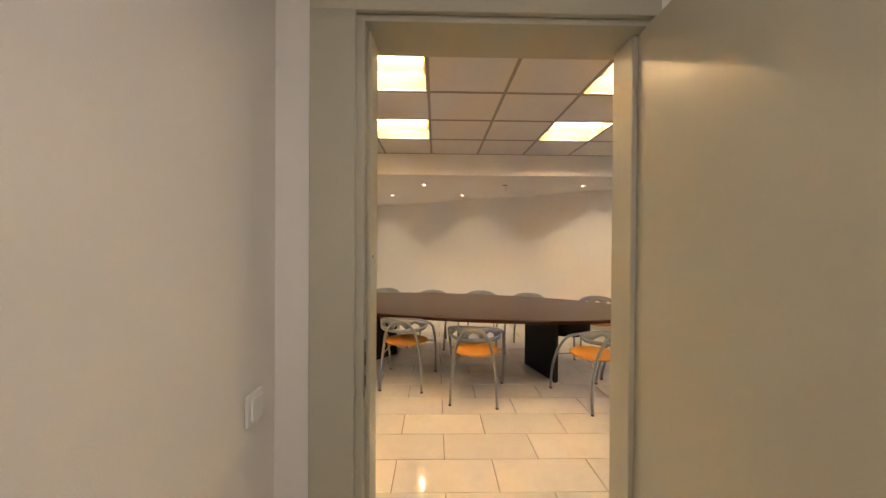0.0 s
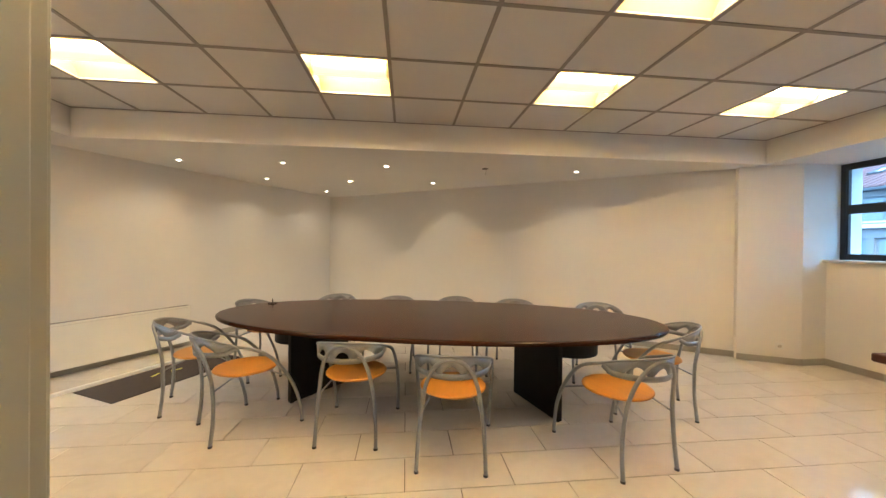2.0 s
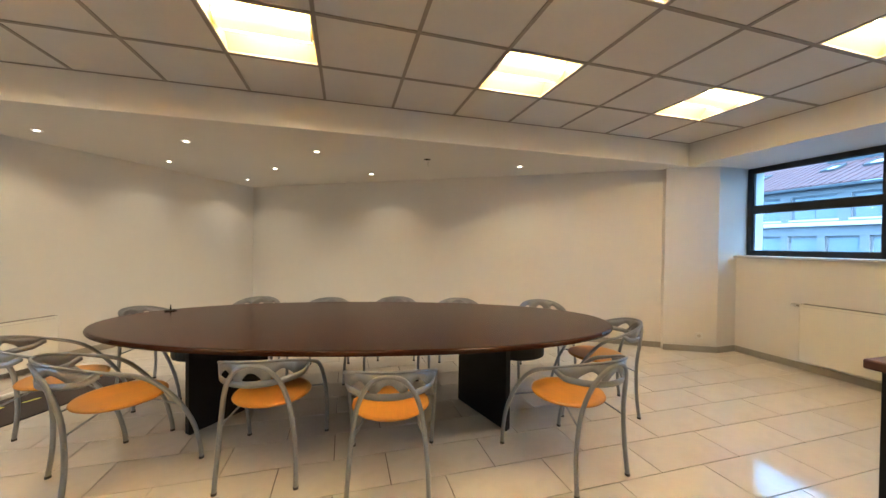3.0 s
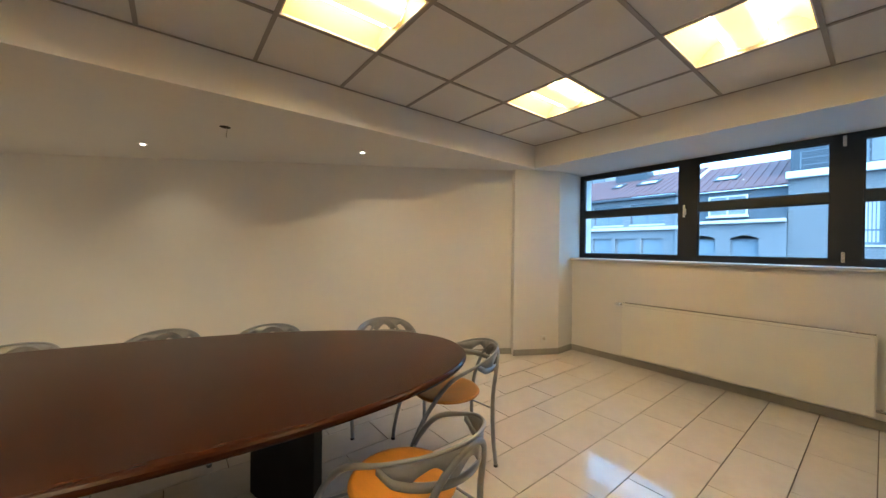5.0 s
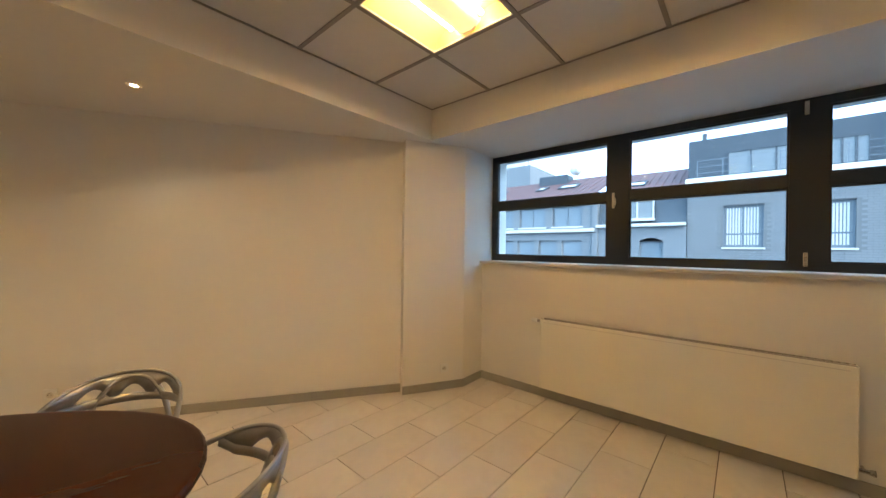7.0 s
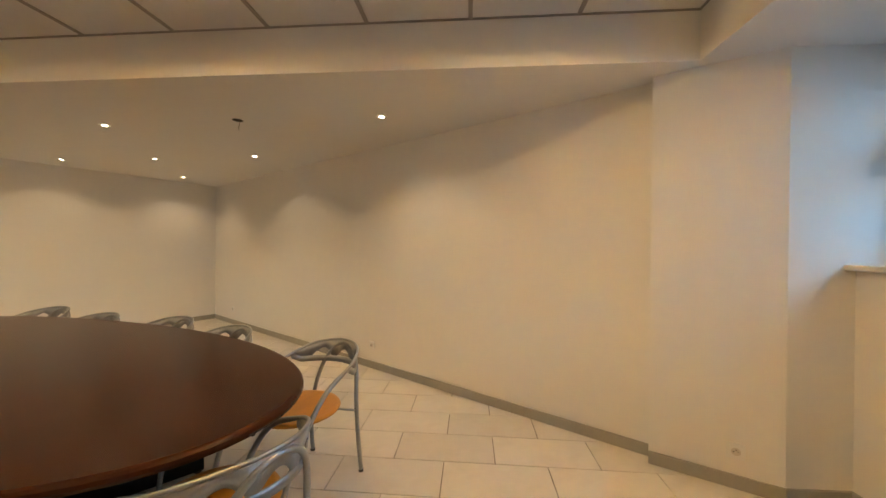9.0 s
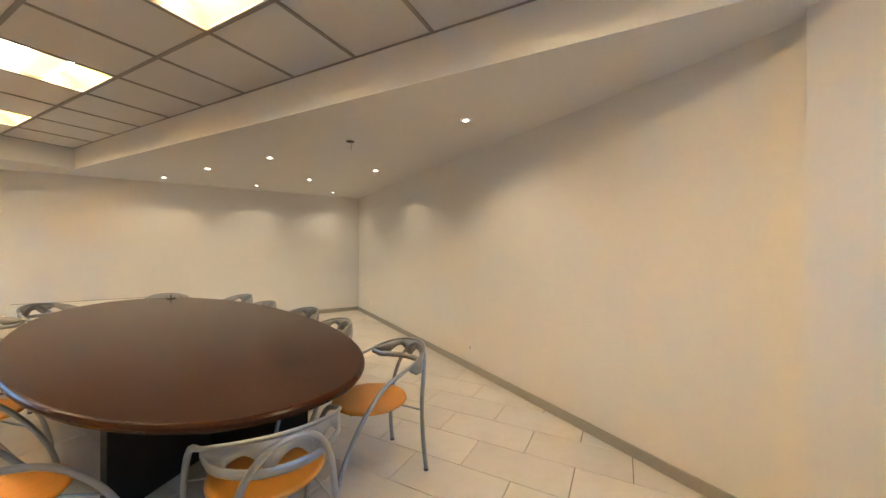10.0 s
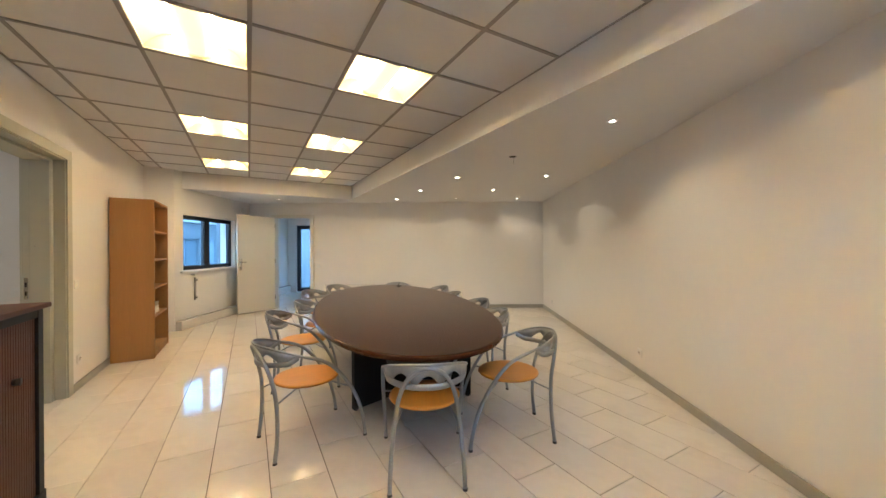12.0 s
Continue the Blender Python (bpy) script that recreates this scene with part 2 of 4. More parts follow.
# column beside the window
bm = bmesh.new()
pts = [COL_A, COL_B, Vector((6.25, 5.553)), Vector((6.25, 6.3)), Vector((5.2, 6.3))]
lo = [bm.verts.new((p.x, p.y, 0)) for p in pts]
hi = [bm.verts.new((p.x, p.y, CEIL + 0.1)) for p in pts]
bm.faces.new(lo)
bm.faces.new(hi)
for i in range(5):
    j = (i + 1) % 5
    bm.faces.new((lo[i], lo[j], hi[j], hi[i]))
tagged(ob_from("wall_column", bm, M_wall), "white painted column between wall and window", "column", kind="structure")

# dropped soffit round the recessed tile ceiling
bm = bmesh.new()
box(bm, -4.6, 6.3, NORTH_Y, 10.0, SOFFIT, CEIL + 0.12)
box(bm, -4.6, WEST_X, 2.0, NORTH_Y, SOFFIT, CEIL + 0.12)
box(bm, EAST_X, 6.3, 2.0, NORTH_Y, SOFFIT, CEIL + 0.12)
bmesh.ops.remove_doubles(bm, verts=bm.verts, dist=1e-5)
tagged(ob_from("ceiling_soffit", bm, M_soffit), "smooth dropped plaster soffit around the tile ceiling", "ceiling", kind="structure")

GX = [0.847 + 0.6 * k for k in range(-5, 8)]
GX[0], GX[-1] = WEST_X, EAST_X
GY = [SOUTH, 2.63, 3.23, 3.83, 4.43, 5.03, NORTH_Y]
LIGHTS = [(GX[i], GY[j]) for i in (1, 4, 7, 10) for j in (2, 4)]
bm = bmesh.new()
for i in range(12):
    for j in range(6):
        if (GX[i], GY[j]) in LIGHTS:
            continue
        box(bm, GX[i] + 0.011, GX[i + 1] - 0.011, GY[j] + 0.011, GY[j + 1] - 0.011, CEIL + 0.002, CEIL + 0.02)
tagged(ob_from("ceiling", bm, M_ctile), "suspended ceiling of square mineral fibre tiles", "ceiling", kind="structure")
bm = bmesh.new()
for x in GX:
    box(bm, x - 0.012, x + 0.012, SOUTH, NORTH_Y, CEIL - 0.004, CEIL + 0.006)
for y in GY:
    for a, b in zip(GX, GX[1:]):
        box(bm, a + 0.012, b - 0.012, y - 0.012, y + 0.012, CEIL - 0.004, CEIL + 0.006)
tagged(ob_from("trim_ceiling_grid", bm, M_tbar), "grey metal grid bars between ceiling tiles", "ceiling grid", kind="structure")
bm = bmesh.new()
box(bm, WEST_X - 0.2, EAST_X + 0.2, SOUTH - 0.3, NORTH_Y + 0.2, CEIL + 0.22, CEIL + 0.3)
tagged(ob_from("ceiling_slab", bm, M_soffit), "concrete slab above the suspended ceiling", "ceiling", kind="structure")

# skirting
skirting(N_END, CORNER)
skirting(COL_B, COL_A)
skirting((WALL_X, 5.545), COL_B)
skirting((WALL_X, 5.05), (WALL_X, 5.545))
skirting((WALL_X, SOUTH + 0.02), (WALL_X, 5.05))
skirting(CORNER, on_west(4.98))
skirting((-1.93, SOUTH), (0.54, SOUTH))
skirting((1.735, SOUTH), (5.76, SOUTH))
# low tiled plinth under the small window
o = ob_from("trim_plinth", bbox(0.02, (PIL - SW).length - 0.02, 0, 0.10, 0, 0.15, 0.006), M_tile)
o.matrix_world = axes(SW, PIL - SW)
tagged(o, "low cream tiled plinth under the small window", "plinth", kind="structure")


# ---- wide window ----
def window_unit(name, m, width, height, cols, row, label, bar=0.055, depth=0.07):
    """A dark framed window in the local xz plane; cols are divisions along x, row the height of the transom or None."""
    w = thing(name, m, label, "window", kind="structure")
    f = bmesh.new()
    box(f, 0, width, 0, depth, 0, bar)
    box(f, 0, width, 0, depth, height - bar, height)
    for a, b in cols:
        box(f, a, b, 0, depth, bar, height - bar)
    xs = [c for ab in cols for c in ab][1:-1]
    part("window_frame", f, M_winframe, w)
    for a, b in zip(xs[::2], xs[1::2]):
        if row:
            part("transom", bbox(a, b, 0.003, depth - 0.003, row - 0.04, row + 0.04, 0.004), M_winframe, w)
        zz = [bar, row - 0.04, row + 0.04, height - bar] if row else [bar, height - bar]
        for c, e in zip(zz[::2], zz[1::2]):
            p = part("pane", bbox(a + 0.001, b - 0.001, depth * 0.45, depth * 0.45 + 0.006, c + 0.001, e - 0.001), M_glass, w)
            p.visible_shadow = False
            g = bmesh.new()
            for r in ((a, a + 0.012, c, e), (b - 0.012, b, c, e), (a + 0.012, b - 0.012, c, c + 0.012), (a + 0.012, b - 0.012, e - 0.012, e)):
                box(g, r[0], r[1], 0.012, depth * 0.44, r[2], r[3])
            part("bead", g, M_winframe, w)
    return w


# local x runs south along the wall, depth goes out to the east
W1 = window_unit("window_1", pose(WIN_X, 5.555, 1.208, 0, 0, -90), 3.10, 1.09,
                 [(0, 0.06), (1.165, 1.335), (2.265, 2.44), (3.05, 3.10)], 0.572, "wide anthracite strip window with six panes")
hb = bbox(1.212, 1.236, -0.012, 0.0, 0.50, 0.56, 0.003)
box(hb, 1.215, 1.233, -0.04, -0.028, 0.47, 0.60)
box(hb, 1.219, 1.229, -0.03, -0.01, 0.52, 0.54)
part("handle", hb, M_white, W1, "pale lever handle")
for x, z in ((2.34, 0.03), (2.34, 0.98)):
    part("hinge", bbox(x - 0.012, x + 0.012, -0.02, 0.0, z, z + 0.09, 0.004), M_chrome, W1)
sill = ob_from("trim_sill", bbox(WALL_X - 0.055, WIN_X + 0.001, SOUTH + 0.004, 5.575, 1.176, 1.206, 0.006), M_sill)
tagged(sill, "pale stone window sill with rounded nose", "window sill", kind="structure")


def radiator(name, m, length, h, label, dots=True, depth=0.10):
    """A panel radiator: x along the wall, y into the room, front face at y = depth."""
    r = thing(name, m, label, "radiator")
    part("front_panel", bbox(0, length, depth - 0.018, depth, 0, h, 0.006), M_rad, r)
    part("back_panel", bbox(0.01, length - 0.01, 0.03, 0.045, 0.01, h - 0.01, 0.004), M_rad, r)
    # fins and grille carry the shade between the panels as a darker colour
    f = bmesh.new()
    n = int(length / 0.035)
    for i in range(n):
        x = 0.02 + i * (length - 0.04) / n
        box(f, x, x + 0.002, 0.046, depth - 0.019, 0.02, h - 0.02)
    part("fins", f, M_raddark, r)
    for x in (-0.004, length):
        part("side_cover", bbox(x, x + 0.004, 0.028, depth, 0.0, h, 0.001), M_rad, r)
    g = bmesh.new()
    box(g, 0, length, 0.03, 0.036, h - 0.006, h + 0.002)
    box(g, 0, length, depth - 0.024, depth - 0.0185, h - 0.006, h + 0.002)
    k = int(length / 0.03)
    for i in range(k):
        x = 0.01 + i * (length - 0.02) / k
        box(g, x, x + 0.016, 0.036, depth - 0.024, h - 0.004, h + 0.001)
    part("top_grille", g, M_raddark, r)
    part("embossing", bbox(0.03, length - 0.03, depth + 0.0004, depth + 0.0015, h - 0.026, h - 0.022), M_sill, r)
    for x in (0.2, length - 0.2):
        part("bracket", bbox(x - 0.02, x + 0.02, 0.0, 0.03, 0.08, h - 0.05, 0.002), M_rad, r)
    return r


def valve(r, x, z, big):
    v = part("valve", cyl(0.011, -0.03, 0.03, 12, m=pose(x, 0.06, z, 0, 90, 0)), M_chrome, r)
    part("knob", cyl(0.02 if big else 0.014, 0.0, 0.05 if big else 0.02, 16, 0.017, m=pose(x + (-0.02 if x < 0.5 else 0.02), 0.06, z, 0, -90 if x < 0.5 else 90, 0)), M_white if big else M_chrome, v, smooth=True)
    part("pipe", cyl(0.008, 0, 0.05, 10, m=pose(x, 0.06, z, 90, 0, 0)), M_chrome, v)


R1 = radiator("radiator", pose(WALL_X - 0.001, 3.035, 0.115, 0, 0, 90), 1.81, 0.60, "long cream enamelled panel radiator under the wide window", depth=0.11)
valve(R1, 1.84, 0.575, True)
valve(R1, -0.03, 0.04, False)

R2 = radiator("radiator", axes(on_west(2.83, 0.17), W_DIR) @ pose(0, 0, 0.07), 1.85, 0.46, "long low cream panel radiator above the floor mat", depth=0.10)
sp = ob_from("trim_plinth", bbox(0, 2.15, 0, 0.17, 0, 0.055, 0.004), M_skirt)
sp.matrix_world = axes(on_west(2.73, 0.014), W_DIR)
tagged(sp, "dark low plinth below the long radiator", "plinth", kind="structure")


# ---- small window, southwest wall ----
L = (PIL - SW).length
W2M = axes(PIL, SW - PIL)
window_unit("window_2", W2M @ pose(0.19, 0.08, 0.95), 1.39, 0.93, [(0, 0.06), (0.62, 0.75), (1.33, 1.39)], None, "anthracite two light window in the white wall", bar=0.06)
o = ob_from("trim_sill", bbox(0.12, 1.66, -0.05, 0.075, 0.91, 0.945, 0.005), M_white)
o.matrix_world = W2M
tagged(o, "white ledge below the small window", "window sill", kind="structure")
for s in (0.44, 1.66):
    b = thing("radiator_bracket", W2M @ pose(s, -0.001, 0.43), "grey metal wall bracket with no radiator on it", "bracket", "brackets on the wall")
    part("rail", bbox(-0.014, 0.014, -0.02, 0, 0, 0.39, 0.002), M_raddark, b)
    for z in (0.03, 0.33):
        part("hook", bbox(-0.01, 0.01, -0.05, -0.02, z, z + 0.03, 0.002), M_raddark, b)
vp = thing("pipe_valve", W2M @ pose(0.36, -0.001, 0.87), "white capped pipe valve below the ledge", "valve")
part("body", cyl(0.014, 0, 0.09, 12, m=pose(0, 0, 0, 90, 0, 0)), M_white, vp)
part("cap", cyl(0.022, -0.03, 0.03, 14, m=pose(0, -0.07, 0, 0, 90, 0)), M_white, vp)
bx = thing("junction_box", W2M @ pose(1.86, 0.0, 2.12), "small cream wall box near the ceiling", "junction box")
part("body", bbox(-0.06, 0.06, -0.05, 0, -0.06, 0.06, 0.006), M_white, bx)


# ---- doors ----
def door_leaf(name, m, width, height, material, label, handle_x):
    d = thing(name, m, label, "door", kind="structure")
    part("leaf", bbox(0, width, -0.02, 0.02, 0.008, height, 0.003), material, d)
    for side in (-1, 1):
        h = part("door_handle", bbox(handle_x - 0.022, handle_x + 0.022, side * 0.024 - 0.004, side * 0.024 + 0.004, 0.88, 1.10, 0.003), M_chrome, d, "nickel plate and lever")
        b = bmesh.new()
        toward = -1 if handle_x > width / 2 else 1
        tube(b, smooth_path([(handle_x, side * 0.02, 1.04), (handle_x, side * 0.065, 1.04), (handle_x + toward * 0.03, side * 0.075, 1.04), (handle_x + toward * 0.09, side * 0.07, 1.04)], 4), 0.009)
        part("lever", b, M_chrome, h, smooth=True)
        part("keyhole", cyl(0.008, 0, 0.002, 12, m=pose(handle_x, side * 0.028, 0.93, 90, 0, 0)), M_dark, h)
    for z in (0.22, 1.0, 1.76):
        part("hinge", cyl(0.008, z, z + 0.09, 10, m=pose(-0.004, 0.024, 0)), M_chrome, d)
    return d


hp = Vector(on_west(5.85, 0.03))
door_leaf("door_2", pose(hp.x, hp.y, 0, 0, 0, -59), 0.80, 1.985, M_leaf, "cream painted flush door standing open", 0.745)
# casing of the far doorway
D2M = axes(CORNER, W_DIR)
bm = bmesh.new()
for a, b in ((5.0, 5.075), (5.85, 5.92)):
    box(bm, a, b, -0.16, 0.012, 0.0, 1.975)
box(bm, 5.0, 5.92, -0.16, 0.012, 1.975, 2.045)
o = ob_from("trim_door_frame", bm, M_leaf)
o.matrix_world = D2M
tagged(o, "cream painted door casing", "door frame", kind="structure")

# entrance doorway: lining, stops and casings
bm = bmesh.new()
for x0, x1 in ((0.615, 0.645), (1.608, 1.66)):
    box(bm, x0, x1, SOUTH - 0.24, SOUTH + 0.003, 0, 2.08)
box(bm, 0.615, 1.66, SOUTH - 0.24, SOUTH + 0.003, 2.08, 2.10)
for x0, x1 in ((0.645, 0.690), (1.566, 1.608)):
    box(bm, x0, x1, SOUTH - 0.239, SOUTH - 0.070, 0, 2.066)
for x0, x1 in ((0.690, 0.703), (1.547, 1.566)):
    box(bm, x0, x1, SOUTH - 0.195, SOUTH - 0.072, 0, 2.056)
box(bm, 0.645, 1.608, SOUTH - 0.239, SOUTH - 0.071, 2.056, 2.08)
box(bm, 0.545, 0.635, SOUTH + 0.003, SOUTH + 0.016, 0, 2.09)
box(bm, 1.625, 1.73, SOUTH + 0.003, SOUTH + 0.016, 0, 2.09)
box(bm, 0.545, 1.73, SOUTH + 0.003, SOUTH + 0.016, 2.09, 2.175)
box(bm, 0.530, 0.667, SOUTH - 0.262, SOUTH - 0.2405, 0, 2.075)
box(bm, 0.530, 1.60, SOUTH - 0.262, SOUTH - 0.2405, 2.075, 2.165)
bevel(bm, 0.003, 2)
tagged(ob_from("trim_door_frame", bm, M_frame), "grey green painted wooden door lining and casing", "door frame", kind="structure")
sp = thing("strike_plate", pose(0.6905, SOUTH - 0.218, 0.98), "worn nickel strike plate in the door lining", "strike plate")
part("plate", bbox(0, 0.002, -0.012, 0.012, -0.09, 0.09, 0.0005), M_chrome, sp)
part("latch_hole", bbox(0.002, 0.0028, -0.006, 0.006, 0.01, 0.05), M_dark, sp)
part("bolt_hole", bbox(0.002, 0.0028, -0.006, 0.006, -0.06, -0.025), M_dark, sp)
mk = thing("door_catch", pose(0.7035, SOUTH - 0.16, 1.33), "small dark metal catch on the door lining", "catch")
part("plate", bbox(0, 0.003, -0.004, 0.004, -0.005, 0.005, 0.0005), M_raddark, mk)
door_leaf("door_1", pose(1.580, SOUTH - 0.244, 0, 0, 0, -89), 0.88, 2.055, M_frame, "grey green painted flush door, open into the corridor", 0.825)

# corridor
CY = SOUTH - 0.24
wall("wall_corridor_west", (0.42, CY), (0.42, 0.1), 0.2, 0, 2.6, "pale painted corridor wall with a light switch")
wall("wall_corridor_south", (0.2, 0.1), (1.95, 0.1), 0.1, 0, 2.6, "pale painted end wall of the corridor")
wall("wall_corridor_east", (1.78, 0.1), (1.78, CY), 0.2, 0, 2.6, "pale painted corridor wall")
o = ob_from("ceiling_corridor", bbox(0.22, 1.98, 0.0, CY, 2.45, 2.59), M_soffit)
tagged(o, "plain plaster corridor ceiling", "ceiling", kind="structure")
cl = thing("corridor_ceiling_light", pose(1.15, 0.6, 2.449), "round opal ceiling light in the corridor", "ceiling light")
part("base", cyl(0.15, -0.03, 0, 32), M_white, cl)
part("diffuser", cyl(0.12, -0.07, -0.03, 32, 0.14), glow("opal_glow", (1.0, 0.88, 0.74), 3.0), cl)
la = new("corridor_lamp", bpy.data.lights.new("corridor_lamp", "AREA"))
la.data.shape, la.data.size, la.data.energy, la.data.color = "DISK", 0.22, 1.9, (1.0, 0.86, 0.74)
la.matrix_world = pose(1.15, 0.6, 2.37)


def plate(name, m, label, category, kind_of):
    """A wall plate in the local xz plane, its front towards -y."""
    t = thing(name, m, label, category)
    part("plate", bbox(-0.041, 0.041, -0.010, 0, -0.041, 0.041, 0.004), M_white, t)
    if kind_of == "switch":
        part("rocker", bbox(-0.028, 0.028, -0.016, -0.010, -0.028, 0.028, 0.003), M_white, t)
    else:
        part("well", cyl(0.021, 0, 0.0015, 24, m=pose(0, -0.010, 0, 90, 0, 0)), M_sill, t)
        for x in (-0.0095, 0.0095):
            part("hole", cyl(0.0028, 0, 0.001, 10, m=pose(x, -0.0116, 0, 90, 0, 0)), M_dark, t)
        part("earth_pin", cyl(0.0025, 0, 0.012, 10, m=pose(0, -0.010, 0.011, 90, 0, 0)), M_chrome, t)
    return t


sw = plate("light_switch", pose(0.421, 2.05, 0.93, 0, 0, 90), "white square light switch on the corridor wall", "light switch", "switch")
cd = (COL_B - COL_A).normalized()
cp = COL_A + cd * 0.40
plate("power_socket", axes(cp, cd) @ pose(0, -0.001, 0.20), "white earthed power socket on the column", "power socket", "socket")
nd = (N_END - CORNER).normalized()
for s in (0.72, 4.05):
    q = CORNER + nd * s
    plate("power_socket", axes(q, nd) @ pose(0, -0.001, 0.24), "small white power socket low on the cream wall", "power socket", "socket")
plate("light_switch", axes(on_west(4.90), -W_DIR) @ pose(0, -0.001, 0.92), "small white switch beside the far doorway", "light switch", "switch")
plate("light_switch", pose(0.44, SOUTH + 0.001, 0.98, 0, 0, 180), "small white switch beside the entrance door", "light switch", "switch")
plate("power_socket", pose(0.40, SOUTH + 0.001, 0.28, 0, 0, 180), "white earthed power socket low on the wall", "power socket", "socket")

# ---- far room beyond the open door ----
FM = axes(CORNER, W_DIR)  # x along the wall, y into the room, so the far room lies at y < 0


def far(a, b):
    v = FM @ Vector((a, b, 0))
    return (v.x, v.y)


fl = ob_from("floor_far", bbox(4.0, 7.15, -3.15, -0.15, -0.25, 0.0), M_tile)
fl.matrix_world = FM
tagged(fl, "cream tiled floor of the far room", "floor", kind="structure")
fc = ob_from("ceiling_far", bbox(4.0, 7.15, -3.15, -0.15, 2.35, 2.45), M_soffit)
fc.matrix_world = FM
tagged(fc, "plain ceiling of the far room", "ceiling", kind="structure")
wall("wall_far_west", far(4.55, -2.9), far(6.90, -2.9), 0.25, 0, 2.4, "white wall of the far room with a glazed door", holes=[(1.15, 2.10, 0.0, 2.02)])
wall("wall_far_south", far(6.90, -2.9), far(6.90, -0.15), 0.25, 0, 2.4, "white wall of the far room with a window", holes=[(0.7, 1.9, 0.95, 1.85)], ahead=-0.02)
wall("wall_far_north", far(4.55, -0.15), far(4.55, -2.9), 0.2, 0, 2.4, "white side wall of the far room")
window_unit("door_3", axes(far(4.55, -2.9), W_DIR) @ pose(1.16, -0.12, 0.01), 0.93, 2.0, [(0, 0.09), (0.44, 0.54), (0.84, 0.93)], None, "anthracite framed glazed balcony door", bar=0.1)
window_unit("window_3", axes(far(6.90, -2.9), W_IN) @ pose(0.7, -0.08, 0.95), 1.2, 0.9, [(0, 0.06), (1.14, 1.2)], None, "anthracite window of the far room", bar=0.06)
o = ob_from("trim_sill", bbox(0.65, 1.95, -0.005, 0.06, 0.915, 0.948, 0.004), M_white)
o.matrix_world = axes(far(6.90, -2.9), W_IN)
tagged(o, "white sill of the far room window", "window sill", kind="structure")
radiator("radiator", axes(far(6.90, -2.9), W_IN) @ pose(0.75, 0.001, 0.28), 0.9, 0.55, "small cream radiator below the far window", depth=0.10)
o = ob_from("trim_plinth", bbox(0.02, 2.7, 0.0, 0.10, 0.001, 0.20, 0.005), M_tile)
o.matrix_world = axes(far(6.90, -2.9), W_IN)
tagged(o, "low tiled plinth in the far room", "plinth", kind="structure")


# ---- meeting table ----
TC, TROT = (1.190, 5.272), -13.2
T = thing("meeting_table", pose(TC[0], TC[1], 0, 0, 0, TROT), "large oval dark mahogany meeting table on black legs", "table")
bm = bmesh.new()
N = 96
TA, TB = 2.025, 0.87
prof = [(-0.030, 0.640), (-0.006, 0.645), (0.0, 0.657), (-0.002, 0.668), (-0.010, 0.676), (-0.022, 0.678)]
rings = []
for o_, z in prof:
    ring = []
    for k in range(N):
        a = 2 * math.pi * k / N
        c, s = math.cos(a), math.sin(a)
        e = 0.93
        ring.append(bm.verts.new(((TA + o_) * math.copysign(abs(c) ** e, c), (TB + o_) * math.copysign(abs(s) ** e, s), z)))
    rings.append(ring)
for a, b in zip(rings, rings[1:]):
    for k in range(N):
        bm.faces.new((a[k], a[(k + 1) % N], b[(k + 1) % N], b[k]))
bm.faces.new(rings[0][::-1])
bm.faces.new(rings[-1])
part("tabletop", bm, M_table, T, "polished dark mahogany top with rounded edge")
for side in (-1, 1):
    bm = bmesh.new()
    # two panels that meet in a chevron open towards the table's end
    for w in (-1, 1):
        a = Vector((side * 0.80, 0.0))
        b = Vector((side * 1.08, w * 0.50))
        m = axes(a, b - a)
        box(bm, 0.0, (b - a).length, -0.02, 0.02, 0.012, 0.640, m)
    part("leg", bm, M_black, T)
    part("leg_drum", cyl(0.25, 0.41, 0.60, 40, m=pose(side * 1.24, 0, 0)), M_black, T)
    for w in (-1, 1):
        part("foot", cyl(0.018, 0, 0.012, 12, m=pose(side * 1.07, w * 0.475, 0)), M_rubber, T)


